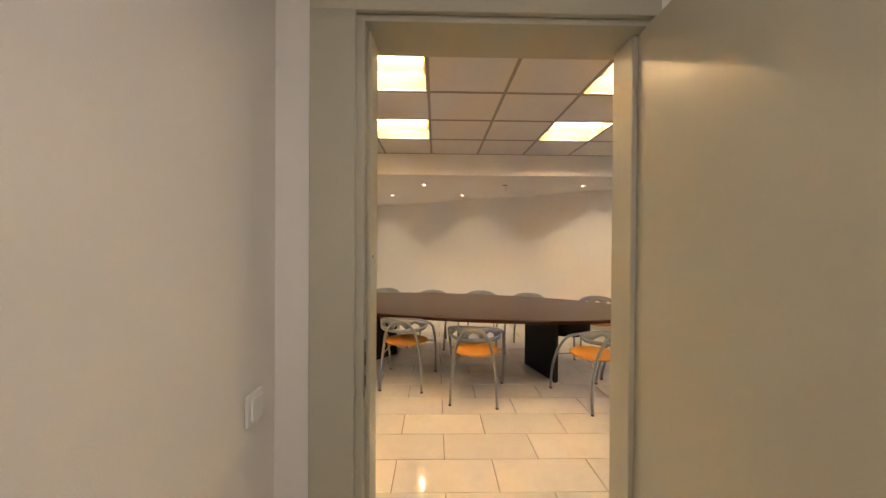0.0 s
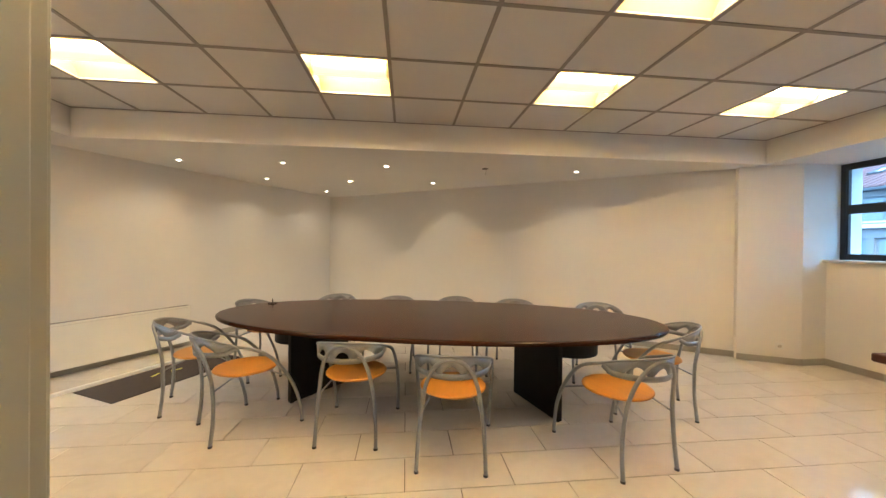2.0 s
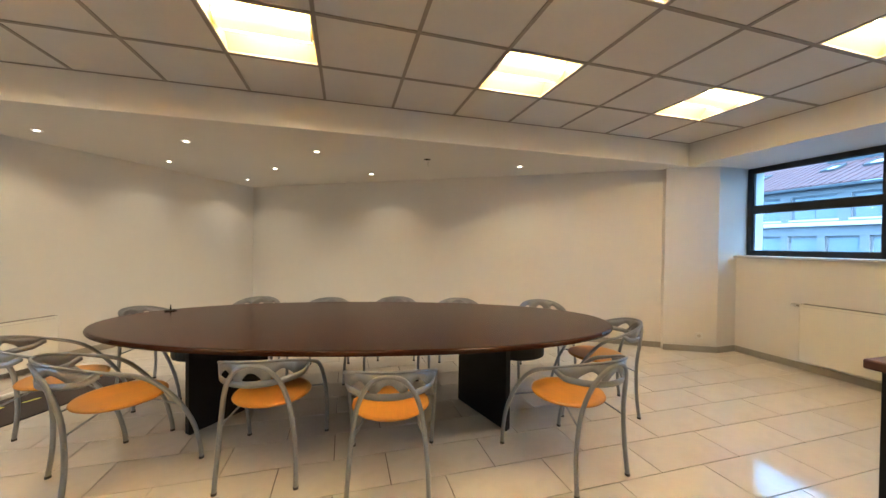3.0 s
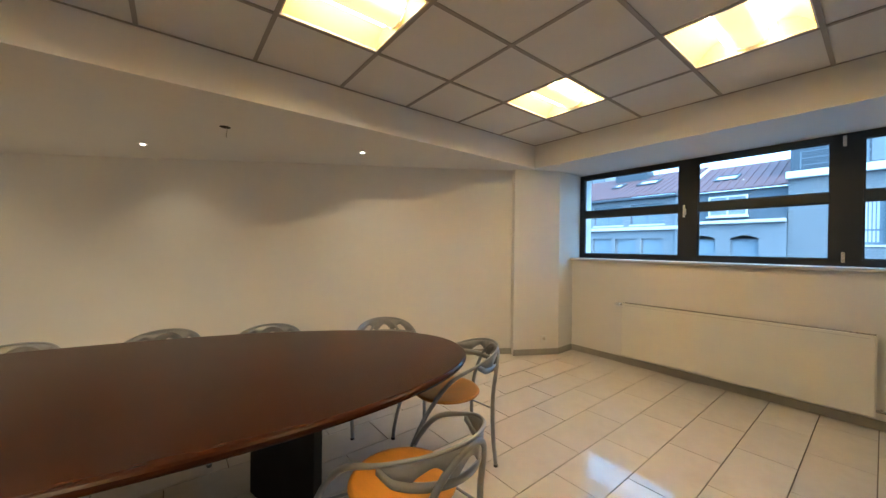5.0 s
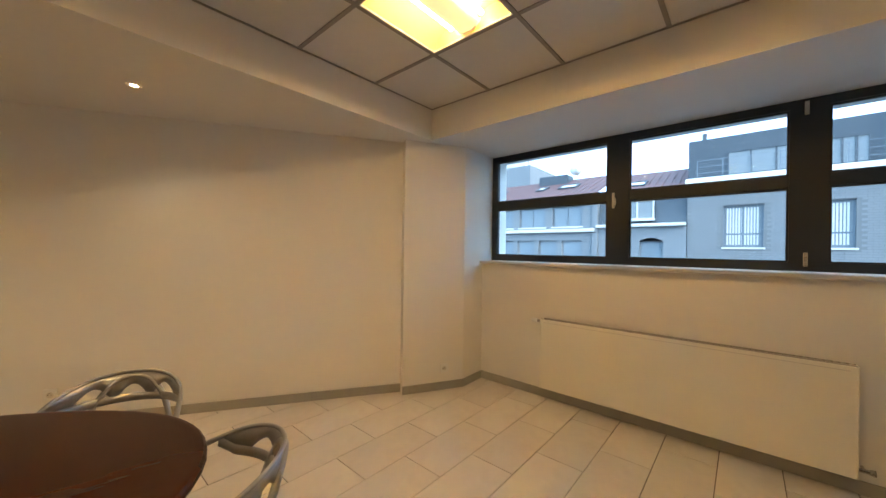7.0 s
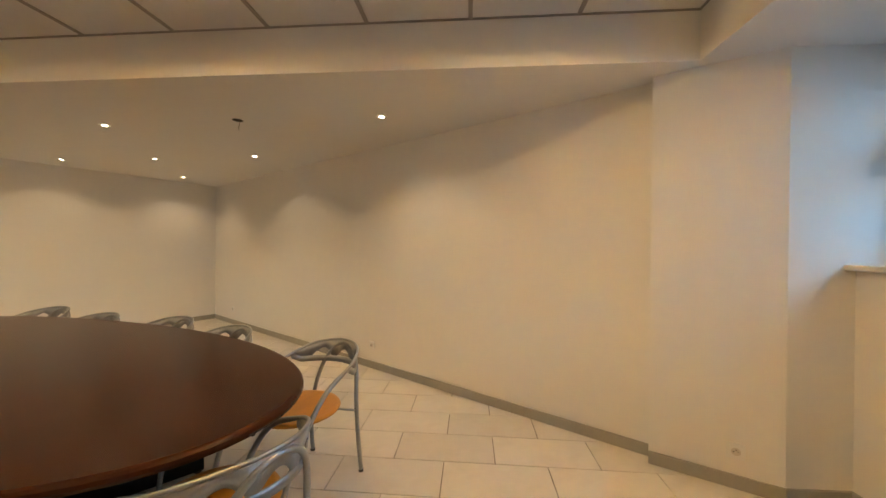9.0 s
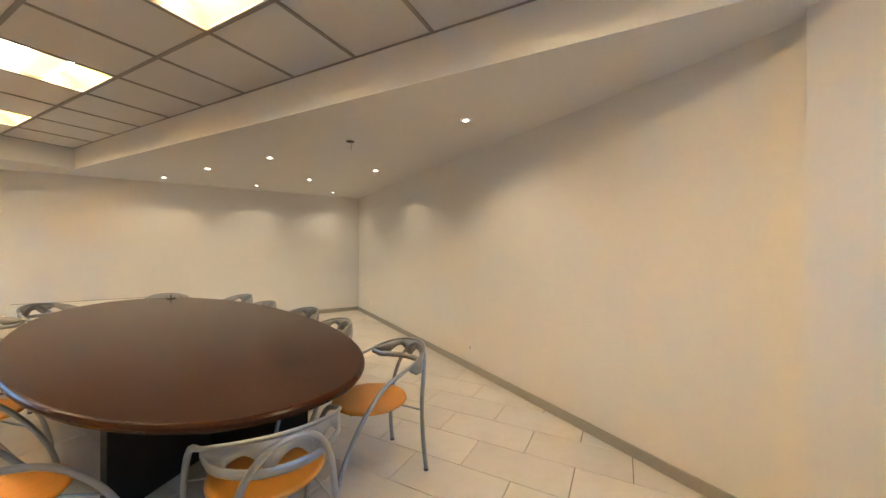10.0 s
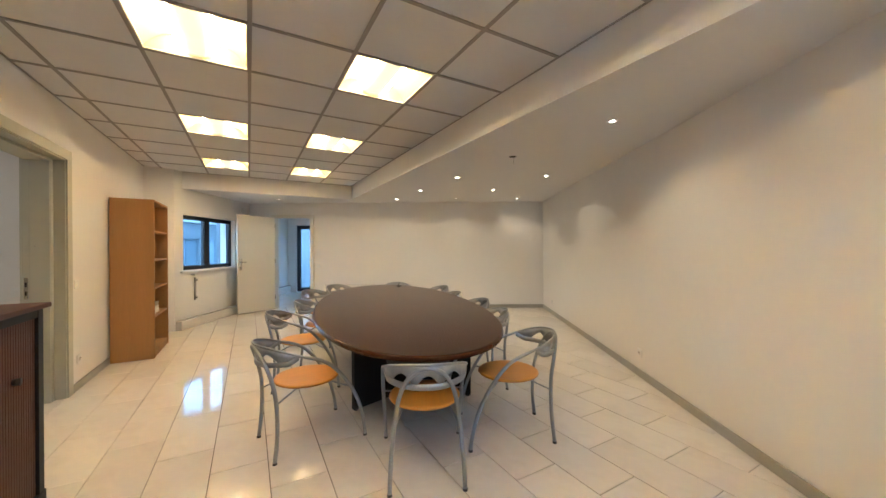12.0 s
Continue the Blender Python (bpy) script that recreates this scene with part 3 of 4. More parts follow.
# ---- chairs ----
def chair(m):
    c = thing("chair", m, "silver steel chair with curved back and orange round wooden seat", "chair", "chairs round the table")
    hoop = [(-0.20, -0.005, 0.012), (-0.192, 0.012, 0.2), (-0.17, 0.006, 0.42), (-0.135, -0.03, 0.585), (-0.075, -0.066, 0.685), (0, -0.078, 0.715)]
    hoop = hoop + [(-x, y, z) for x, y, z in hoop[-2::-1]]
    bm = bmesh.new()
    tube(bm, smooth_path(hoop, 6), 0.0125, 8)
    part("rear_hoop", bm, M_steel, c, smooth=True)

    def back(th, z):
        return Vector((0.238 * math.sin(th), 0.185 - 0.252 * math.cos(th) - (z - 0.62) * 0.10, z))

    # top rail that runs on into both front legs
    arc = [back(radians(a), 0.735 - 0.075 * (abs(a) / 80) ** 2.2) for a in range(-80, 81, 20)]
    leg = [(0.250, 0.30, 0.585), (0.258, 0.425, 0.44), (0.258, 0.515, 0.26), (0.253, 0.555, 0.10), (0.25, 0.565, 0.012)]
    path = [(-x, y, z) for x, y, z in leg[::-1]] + arc + leg
    bm = bmesh.new()
    rail = smooth_path(path, 5)
    tube(bm, rail, [0.0125 if p.y > 0.22 else 0.0125 - 0.005 * min(1.0, (0.22 - p.y) / 0.12) for p in rail], 8)
    part("front_legs_and_rail", bm, M_steel, c, smooth=True)
    # pierced back band
    bm = bmesh.new()
    cols = []
    n = 60
    for i in range(n + 1):
        a = -78 + 156 * i / n
        th = radians(a)
        zt = 0.732 - 0.075 * (abs(a) / 80) ** 2.2
        zb = 0.592 + 0.012 * (abs(a) / 78) ** 2 + max(0.0, abs(a) - 64) / 14 * 0.03
        h = 0.0
        base = zb + 0.036
        for cen, half, tall in ((-35, 14, 0.050), (0, 12, 0.046), (35, 14, 0.050)):
            u = (a - cen) / half
            if cen:
                u2 = u * (1 if cen > 0 else -1)
                sh = 1 - abs(u2) ** 2 if u2 < 0 else (1 - u2) ** 0.8 * (1 + 0.2 * u2)
            else:
                sh = 1 - u * u
            if abs(u) < 1:
                h = max(0.0, tall * sh)
        cols.append([back(th, z) for z in (zt, base + h, base, zb)])
    for hi_, lo_ in ((0, 1), (2, 3)):
        outer = [[bm.verts.new(q[k] + Vector((q[k].x, q[k].y - 0.185, 0)).normalized() * off) for k in (hi_, lo_)] for q in cols for off in (0.003, -0.003)]
        for i in range(n):
            o0, i0, o1, i1 = outer[2 * i], outer[2 * i + 1], outer[2 * i + 2], outer[2 * i + 3]
            bm.faces.new((o0[0], o1[0], o1[1], o0[1]))
            bm.faces.new((i0[0], i0[1], i1[1], i1[0]))
            bm.faces.new((o0[0], i0[0], i1[0], o1[0]))
            bm.faces.new((o0[1], o1[1], i1[1], i0[1]))
    part("backrest", bm, M_steel, c, "pierced silver back band", smooth=True)
    # dished round seat
    bm = bmesh.new()
    prev = None
    for r, z in ((0.0, 0.425), (0.19, 0.425), (0.208, 0.430), (0.213, 0.437), (0.208, 0.445), (0.19, 0.445), (0.12, 0.440), (0.0, 0.437)):
        ring = [bm.verts.new((max(r, 1e-4) * math.cos(2 * math.pi * k / 40), 0.255 + max(r, 1e-4) * math.sin(2 * math.pi * k / 40), z)) for k in range(40)]
        if prev:
            for k in range(40):
                bm.faces.new((prev[k], prev[(k + 1) % 40], ring[(k + 1) % 40], ring[k]))
        prev = ring
    bmesh.ops.remove_doubles(bm, verts=bm.verts, dist=0.0006)
    part("seat", bm, M_seat, c, "orange stained round seat", smooth=True)
    for x in (-1, 1):
        bm = bmesh.new()
        tube(bm, [Vector((x * 0.178, 0.008, 0.36)), Vector((x * 0.13, 0.14, 0.416)), Vector((x * 0.14, 0.36, 0.416)), Vector((x * 0.258, 0.455, 0.385))], 0.006, 6)
        part("seat_support", bm, M_steel, c, smooth=True)
    for x, y in ((-0.2, -0.005), (0.2, -0.005), (-0.25, 0.565), (0.25, 0.565)):
        part("foot_cap", cyl(0.0138, 0, 0.014, 10, m=pose(x, y, 0)), M_rubber, c)
    for o_ in c.children:
        for v in o_.data.vertices:
            v.co.z *= 0.957
    return c


def facing(bx, by, rot):
    a = radians(rot)
    return pose(bx - math.sin(a) * 0.075, by + math.cos(a) * 0.075, 0, 0, 0, rot)


SEATS = [pose(2.385, 3.915, 0, 0, 0, 11), pose(1.24, 4.034, 0, 0, 0, -10), pose(0.592, 4.345, 0, 0, 0, -8), pose(-0.389, 4.588, 0, 0, 0, -52),
         pose(-0.933, 5.06, 0, 0, 0, -68), pose(3.249, 4.64, 0, 0, 0, 67), pose(3.066, 5.662, 0, 0, 0, 155), facing(2.25, 6.01, 160),
         facing(1.60, 6.25, 167), facing(0.89, 6.32, 170), facing(0.16, 6.53, 176), pose(-0.745, 6.05, 0, 0, 0, -105)]
first = chair(SEATS[0])
for m in SEATS[1:]:
    copy_thing(first, m)


# ---- oak bookcase ----
def bookcase(m, w, d, h, shelves, material, label, thick=0.02):
    """Open bookcase: x along the wall, back at y = 0, front at y = d."""
    b = thing("bookcase", m, label, "bookcase")
    for x in (0, w - thick):
        part("side_panel", bbox(x, x + thick, 0, d, 0, h, 0.0015), material, b)
    part("top", bbox(thick + 0.0005, w - thick - 0.0005, 0, d, h - thick, h, 0.0015), material, b)
    part("back_panel", bbox(thick + 0.0005, w - thick - 0.0005, 0.004, 0.010, 0.06, h - thick), material, b)
    part("plinth", bbox(thick + 0.0005, w - thick - 0.0005, d - 0.03, d - 0.012, 0, 0.06), material, b)
    for z in shelves:
        part("shelf", bbox(thick + 0.001, w - thick - 0.001, 0.011, d - 0.008, z, z + thick, 0.0015), material, b)
    for x in (thick, w - thick - 0.0012):
        bm = bmesh.new()
        for y in (0.06, d - 0.05):
            for k in range(int((h - 0.3) / 0.064)):
                q = bmesh.ops.create_circle(bm, cap_ends=True, segments=8, radius=0.0028, matrix=pose(x + 0.0006, y, 0.15 + k * 0.064, 0, 90, 0))
        tagged(part("pin_holes", bm, M_dark, b), kind="stuff")
    return b


bookcase(pose(-1.19, SOUTH + 0.014, 0), 0.80, 0.40, 1.895, (0.06, 0.475, 0.82, 1.16, 1.51), M_oak, "tall open oak veneer bookcase against the cream wall")
# papers on the oak bookcase
for k, (w, h, z, mm) in enumerate(((0.30, 0.05, 0.4955, M_white), (0.28, 0.035, 0.5465, M_sill), (0.27, 0.045, 0.583, M_raddark))):
    t = thing("paper_stack", pose(-0.77 + 0.01 * k, SOUTH + 0.25, z), "stack of white and grey papers on the shelf", "papers", "papers on the shelf")
    bm = bmesh.new()
    n = int(h / 0.006)
    for i in range(n):
        j = random.uniform(-0.006, 0.006)
        box(bm, -w / 2 + j, w / 2 + j, -0.11 + j, 0.11 + j, i * h / n, (i + 0.85) * h / n)
    part("sheets", bm, mm, t)

# dark bookcase by the wide window
bookcase(pose(3.865, SOUTH + 0.014, 0), 0.90, 0.45, 2.09, (0.06, 1.27), M_dkwood, "tall open grey brown bookcase beside the wide window")

# tambour cabinet by the door
K = thing("tambour_cabinet", pose(2.30, SOUTH + 0.014, 0), "low brown cabinet with sliding tambour doors and black frame", "cabinet")
part("top", bbox(-0.02, 1.22, 0, 0.475, 1.0, 1.025, 0.005), M_brown, K, "brown wooden top")
for x in (0, 1.15):
    part("side_panel", bbox(x, x + 0.05, 0, 0.45, 0.02, 1.0, 0.002), M_black, K)
part("back_panel", bbox(0.051, 1.149, 0.002, 0.012, 0.06, 0.999), M_black, K)
part("base", bbox(-0.005, 1.205, 0.0, 0.455, 0.0, 0.055, 0.002), M_black, K)
part("head_rail", bbox(0.051, 1.149, 0.40, 0.449, 0.955, 0.999, 0.002), M_black, K)
for x0, x1 in ((0.16, 0.60), (0.601, 1.15)):
    dr = part("door", bbox(x0 if x0 > 0.5 else 0.051, x1, 0.415, 0.43, 0.056, 0.954), M_brown, K)
    for i in range(27):
        xa = (0.053 if x0 < 0.5 else x0) + i * ((x1 - (0.053 if x0 < 0.5 else x0)) / 27)
        part("slat", bbox(xa + 0.001, xa + 0.0185, 0.43, 0.438, 0.058, 0.952, 0.0015), M_brown, dr)
part("knob", cyl(0.018, 0, 0.024, 20, 0.014, m=pose(0.24, 0.462, 0.69, 90, 0, 0)), M_black, K, smooth=True)
part("knob", cyl(0.018, 0, 0.024, 20, 0.014, m=pose(0.95, 0.462, 0.69, 90, 0, 0)), M_black, K, smooth=True)

# floor mat and trunking by the west radiator
MA, MB = Vector((-1.40, 5.14)), Vector((-0.966, 6.00))
MT = thing("floor_mat", axes(MA, MB - MA), "dark brown floor mat with bits of yellow tape", "mat")
part("sheet", bbox(0, 1.25, 0.0, 0.56, 0.001, 0.009, 0.003), M_mat, MT)
for x, y, r in ((0.52, 0.36, 25), (0.70, 0.33, -10)):
    part("tape", bbox(-0.05, 0.05, -0.011, 0.011, 0.0092, 0.0102, 0, pose(x, y, 0, 0, 0, r)), M_yellow, MT, "yellow tape strip")
TR = thing("cable_trunking", axes(MA, MB - MA), "loose white cable trunking lying on the floor", "trunking")
part("channel", bbox(-0.15, 1.3, 0.60, 0.635, 0.0, 0.028, 0.004), M_white, TR)
BT = thing("table_stand", pose(-0.46, 5.98, 0.678, 0, 0, 20), "small black upright stand on the table", "stand")
part("base", cyl(0.045, 0, 0.008, 24), M_black, BT)
part("stem", cyl(0.007, 0.008, 0.055, 12, 0.004), M_black, BT)


# ---- recessed lamps ----
def luminaire(x, y):
    t = thing("recessed_light", pose(x + 0.3, y + 0.3, CEIL), "square recessed ceiling light with cream reflector, lit", "ceiling light", "recessed ceiling lights")
    h = 0.286
    bm = bmesh.new()
    for a in ((-h - 0.001, h + 0.001, -h - 0.001, -h + 0.006), (-h - 0.001, h + 0.001, h - 0.006, h + 0.001), (-h - 0.001, -h + 0.006, -h + 0.006, h - 0.006), (h - 0.006, h + 0.001, -h + 0.006, h - 0.006)):
        box(bm, *a, -0.001, 0.006)
    part("rim", bm, M_white, t)
    # two curved reflector wings along y, open below
    bm = bmesh.new()
    n = 14
    cols = []
    for i in range(2 * n + 1):
        u = -1 + i / n
        z = 0.012 + 0.105 * (1 - (abs(abs(u) - 0.5) / 0.5) ** 2.2)
        cols.append((u * h, z))
    a = [[bm.verts.new((x_, y_, z_)) for y_ in (-h, h)] for x_, z_ in cols]
    for p_, q_ in zip(a, a[1:]):
        bm.faces.new((p_[0], q_[0], q_[1], p_[1]))
    part("reflector", bm, M_reflector, t, "curved cream reflector", smooth=True)
    for s in (-1, 1):
        bm = bmesh.new()
        v = [bm.verts.new((x_, s * h, z_)) for x_, z_ in cols] + [bm.verts.new((h, s * h, 0.004)), bm.verts.new((-h, s * h, 0.004))]
        bm.faces.new(v)
        part("end_plate", bm, M_reflector, t)
    bm = bmesh.new()
    k = 12
    rows = []
    for i in range(k + 1):
        g = math.pi * i / k
        rows.append([bm.verts.new((0.080 * math.cos(g), y_, 0.060 - 0.048 * math.sin(g))) for y_ in (-0.262, 0.262)])
    for p_, q_ in zip(rows, rows[1:]):
        bm.faces.new((p_[0], q_[0], q_[1], p_[1]))
    bm.faces.new([r[0] for r in rows])
    bm.faces.new([r[1] for r in rows])
    part("lamp_shield", bm, M_shield, t, "cream translucent lamp shield, softly glowing", smooth=True)
    for s in (-1, 1):
        part("lamp_tube", cyl(0.013, -0.25, 0.25, 12, m=pose(s * 0.108, 0, 0.066, 90, 0, 0)), M_tube, t, "bright fluorescent tube")
    for s in (-1, 1):
        bm = bmesh.new()
        tube(bm, [Vector((0.084 * math.cos(math.pi * i / 12), s * 0.266, 0.060 - 0.052 * math.sin(math.pi * i / 12))) for i in range(13)], 0.0045, 6)
        part("end_ring", bm, M_white, t, smooth=True)
    return t


LT = luminaire(*LIGHTS[0])
LT.matrix_world = pose(LIGHTS[0][0] + 0.3, LIGHTS[0][1] + 0.3, CEIL, 0, 0, 90)
for x, y in LIGHTS[1:]:
    copy_thing(LT, pose(x + 0.3, y + 0.3, CEIL, 0, 0, 90))

SPOTS = [(3.155, 6.34), (0.72, 6.40), (1.385, 7.45), (-1.70, 6.45), (-0.51, 6.41), (0.11, 7.50), (-0.48, 8.57), (-1.10, 7.49), (-2.76, 4.34)]


def downlight(x, y):
    t = thing("downlight", pose(x, y, SOFFIT), "small round recessed halogen downlight, lit", "downlight", "downlights in the soffit")
    bm = bmesh.new()
    prev = None
    for r, z in ((0.0205, 0.0), (0.024, -0.005), (0.038, -0.004), (0.040, 0.0)):
        ring = [bm.verts.new((r * math.cos(math.pi * k / 14), r * math.sin(math.pi * k / 14), z)) for k in range(28)]
        if prev:
            for k in range(28):
                bm.faces.new((prev[k], prev[(k + 1) % 28], ring[(k + 1) % 28], ring[k]))
        prev = ring
    part("ring", bm, M_chrome, t, smooth=True)
    part("bulb", cyl(0.020, -0.0035, -0.0005, 24, 0.018), M_bulb, t, "bright halogen bulb")
    return t


DL = downlight(*SPOTS[0])
for x, y in SPOTS[1:]:
    copy_thing(DL, pose(x, y, SOFFIT))
for x, y in SPOTS:
    la = new("downlight_lamp", bpy.data.lights.new("downlight_lamp", "SPOT"))
    la.data.energy, la.data.color, la.data.spot_size, la.data.spot_blend, la.data.shadow_soft_size = SPOT_WATTS, SPOT_COLOUR, radians(130), 0.75, 0.02
    la.matrix_world = pose(x, y, SOFFIT - 0.008)
H = thing("ceiling_opening", pose(1.953, 6.354, SOFFIT), "empty dark downlight hole with a dangling wire", "opening")
part("hole", cyl(0.04, -0.0015, -0.0005, 28), M_dark, H)
bm = bmesh.new()
tube(bm, smooth_path([(0.01, 0, -0.002), (0.014, 0.004, -0.03), (0.008, 0.002, -0.06), (0.012, 0, -0.085)], 4), 0.0025, 6)
part("wire", bm, M_raddark, H)


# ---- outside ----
# white facades, base colours darkened so they look dim under the strong sky
M_render = mat("dimmed_white_render", (0.20, 0.205, 0.21), 0.8, var=0.06, scale=0.8, dirt=((0.26, 0.26, 0.25), 0.5, 0.35))
M_brick = mat("dimmed_white_brick", (0.21, 0.21, 0.21), 0.8, var=0.07, scale=3)
M_mortar = mat("grey_mortar", (0.17, 0.168, 0.165), 0.9)
M_rooftile = mat("red_roof_tiles", (0.13, 0.058, 0.052), 0.75, var=0.15, scale=2)
M_slate = mat("dark_slate_cladding", (0.06, 0.07, 0.08), 0.6, var=0.12, scale=2)
# house glass lightened: haze and glare are put into the colour
M_pane = mat("haze_lightened_house_glass", (0.20, 0.23, 0.25), 0.12, var=0.1, scale=0.6)
M_curtain = mat("grey_blind", (0.22, 0.235, 0.24), 0.8)
# frame grey lifted too, to carry the haze over the street
M_house_frame = mat("haze_grey_house_frame", (0.16, 0.18, 0.20), 0.5)
M_asphalt = mat("asphalt", (0.05, 0.05, 0.052), 0.9, var=0.15)
M_poster = mat("yellow_poster", (0.40, 0.33, 0.07), 0.6, var=0.2, scale=2)

gr = ob_from("ground", bbox(-400, 400, -400, 400, -5.2, -5.0), M_asphalt)
tagged(gr, "grey asphalt street below the windows", "ground", kind="structure")


def holed(s0, s1, z0, z1, holes, thick=0.3):
    """A wall slab in the local xz plane, front at y = 0, going back to y = thick."""
    ss = sorted({s0, s1, *[h[0] for h in holes], *[h[1] for h in holes]})
    zs = sorted({z0, z1, *[h[2] for h in holes], *[h[3] for h in holes]})
    bm = bmesh.new()
    for a, b in zip(ss, ss[1:]):
        for c, e in zip(zs, zs[1:]):
            if not any(h[0] <= (a + b) / 2 <= h[1] and h[2] <= (c + e) / 2 <= h[3] for h in holes):
                box(bm, a, b, 0, thick, c, e)
    bmesh.ops.remove_doubles(bm, verts=bm.verts, dist=1e-5)
    return bm


def house_window(parent, h, mullions=1, frame_mat=None, pane_mat=None, rail=None):
    s0, s1, z0, z1 = h
    f = bmesh.new()
    t = 0.06
    box(f, s0, s1, 0.10, 0.17, z0, z0 + t)
    box(f, s0, s1, 0.10, 0.17, z1 - t, z1)
    box(f, s0, s0 + t, 0.10, 0.17, z0 + t, z1 - t)
    box(f, s1 - t, s1, 0.10, 0.17, z0 + t, z1 - t)
    for k in range(mullions):
        x = s0 + (k + 1) * (s1 - s0) / (mullions + 1)
        box(f, x - 0.03, x + 0.03, 0.105, 0.165, z0 + t, z1 - t)
    if rail:
        box(f, s0 + t, s1 - t, 0.106, 0.164, rail - 0.03, rail + 0.03)
    w = part("window", f, frame_mat or M_house_frame, parent)
    part("pane", bbox(s0 + 0.02, s1 - 0.02, 0.135, 0.145, z0 + 0.02, z1 - 0.02), pane_mat or M_pane, w)
    part("sill", bbox(s0 - 0.05, s1 + 0.05, -0.05, 0.099, z0 - 0.07, z0 - 0.002), M_sill, w)
    return w


def skylight(parent, x, y, z, pitch, w=0.8, h=1.0):
    m = pose(x, y, z, pitch, 0, 0)
    f = bmesh.new()
    for r in ((-w / 2, w / 2, -h / 2, -h / 2 + 0.08), (-w / 2, w / 2, h / 2 - 0.08, h / 2), (-w / 2, -w / 2 + 0.08, -h / 2 + 0.08, h / 2 - 0.08), (w / 2 - 0.08, w / 2, -h / 2 + 0.08, h / 2 - 0.08)):
        box(f, *r, 0.0, 0.09, m)
    s = part("skylight", f, M_slate, parent)
    # opaque pale sill stone stands in for sky reflected in the glass
    part("pane", bbox(-w / 2 + 0.08, w / 2 - 0.08, -h / 2 + 0.08, h / 2 - 0.08, 0.03, 0.05, 0, m), M_sill, s, "roof glass with the sky's reflection painted pale")


def tiled_roof(parent, s0, s1, y0, z0, y1, z1, rows=12):
    """A pitched roof as overlapping courses."""
    bm = bmesh.new()
    p = math.degrees(math.atan2(z1 - z0, y1 - y0))
    ln = math.hypot(z1 - z0, y1 - y0) / rows
    for r in range(rows):
        m = pose(0, y0 + (y1 - y0) * r / rows, z0 + (z1 - z0) * r / rows, p + 2, 0, 0)
        box(bm, s0, s1, -0.03, ln + 0.02, 0, 0.035, m)
    k = int((s1 - s0) / 0.3)
    for i in range(k):
        m = pose(s0 + (i + 0.5) * (s1 - s0) / k, y0, z0, p, 0, 0)
        box(bm, -0.05, 0.05, 0, ln * rows, 0.02, 0.07, m)
    return part("roof", bm, M_rooftile, parent, "red clay tile roof")


def street(y):
    # local x runs south along the street, local y goes away from the room
    return pose(20.0, y, 0, 0, 0, -90)


# white house with a red roof (local x = 21 - y)
A = thing("apartment_building", street(21.0), "white rendered house with red tiled roof and skylights", "building")
ha = [(0.5 + 1.9 * i, 2.0 + 1.9 * i, 2.55, 3.55) for i in range(6)]
hb_ = [(0.5 + 1.25 * i, 1.5 + 1.25 * i, 0.6, 1.85) for i in range(9)]
hc = [(0.8 + 2.4 * i, 2.2 + 2.4 * i, -3.0, -1.0) for i in range(5)]
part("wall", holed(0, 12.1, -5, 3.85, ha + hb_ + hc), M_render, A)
part("cornice", bbox(-0.1, 12.15, -0.18, -0.002, 2.25, 2.42, 0.02), M_sill, A)
part("gutter", bbox(-0.1, 12.15, -0.30, -0.002, 3.78, 3.90, 0.03), M_slate, A)
for h in ha:
    house_window(A, h, 1)
for h in hb_:
    house_window(A, h, 0, M_render)
for h in hc:
    house_window(A, h, 1)
tiled_roof(A, -0.1, 12.1, -0.25, 3.92, 4.5, 5.75, 14)
for x, w in ((3.0, 0.9), (5.6, 0.5), (8.4, 0.5), (10.0, 1.0)):
    skylight(A, x, 2.2, 4.93, 21.1, w, 0.9)
ck = part("chimney", bbox(7.6, 9.4, 3.4, 4.4, 5.2, 5.95, 0.02), M_slate, A)
bm = bmesh.new()
bmesh.ops.create_uvsphere(bm, u_segments=20, v_segments=10, radius=0.42)
bmesh.ops.delete(bm, geom=[v for v in bm.verts if v.co.z > -0.15], context="VERTS")
for v in bm.verts:
    v.co = pose(9.9, 3.6, 6.25, -60, 0, 0) @ v.co
part("satellite_dish", bm, M_white, A, smooth=True)
part("mast", cyl(0.03, 5.2, 6.2, 10, m=pose(9.9, 3.8, 0)), M_raddark, A)
part("party_wall", bbox(12.0, 12.25, -0.1, 4.6, -5, 4.05, 0.02), M_render, A)

# house with a slate mansard
B = thing("apartment_building", street(8.75), "white house with dark slate mansard and red roof", "building")
h1 = [(0.35, 1.25, 0.6, 1.8), (1.75, 2.65, 0.6, 1.8)]
part("wall", holed(0, 3.45, -5, 2.42, h1 + [(0.4, 2.6, -3.2, -1.0)]), M_render, B)
for h in h1:
    w = house_window(B, h, 0, M_house_frame)
    bm = bmesh.new()
    arc_v = [bm.verts.new((h[0] + (h[1] - h[0]) * i / 10, -0.02, 1.8 + 0.14 * math.sin(math.pi * i / 10))) for i in range(11)]
    bm.faces.new(arc_v)
    bmesh.ops.solidify(bm, geom=bm.faces[:], thickness=0.03)
    part("arch", bm, M_pane, w)
house_window(B, (0.4, 2.6, -3.2, -1.0), 2)
part("cornice", bbox(-0.05, 3.45, -0.2, -0.002, 2.42, 2.56, 0.03), M_sill, B)
bm = bmesh.new()
box(bm, 0, 3.45, 0.0, 4.0, 2.56, 3.85)
for v in bm.verts:
    if v.co.z > 3 and v.co.y < 1:
        v.co.y += 0.35
part("mansard", bm, M_slate, B, "dark slate mansard storey")
house_window(B, (1.0, 2.3, 2.75, 3.6), 1, M_sill, M_curtain).location = (0, -0.12, 0)
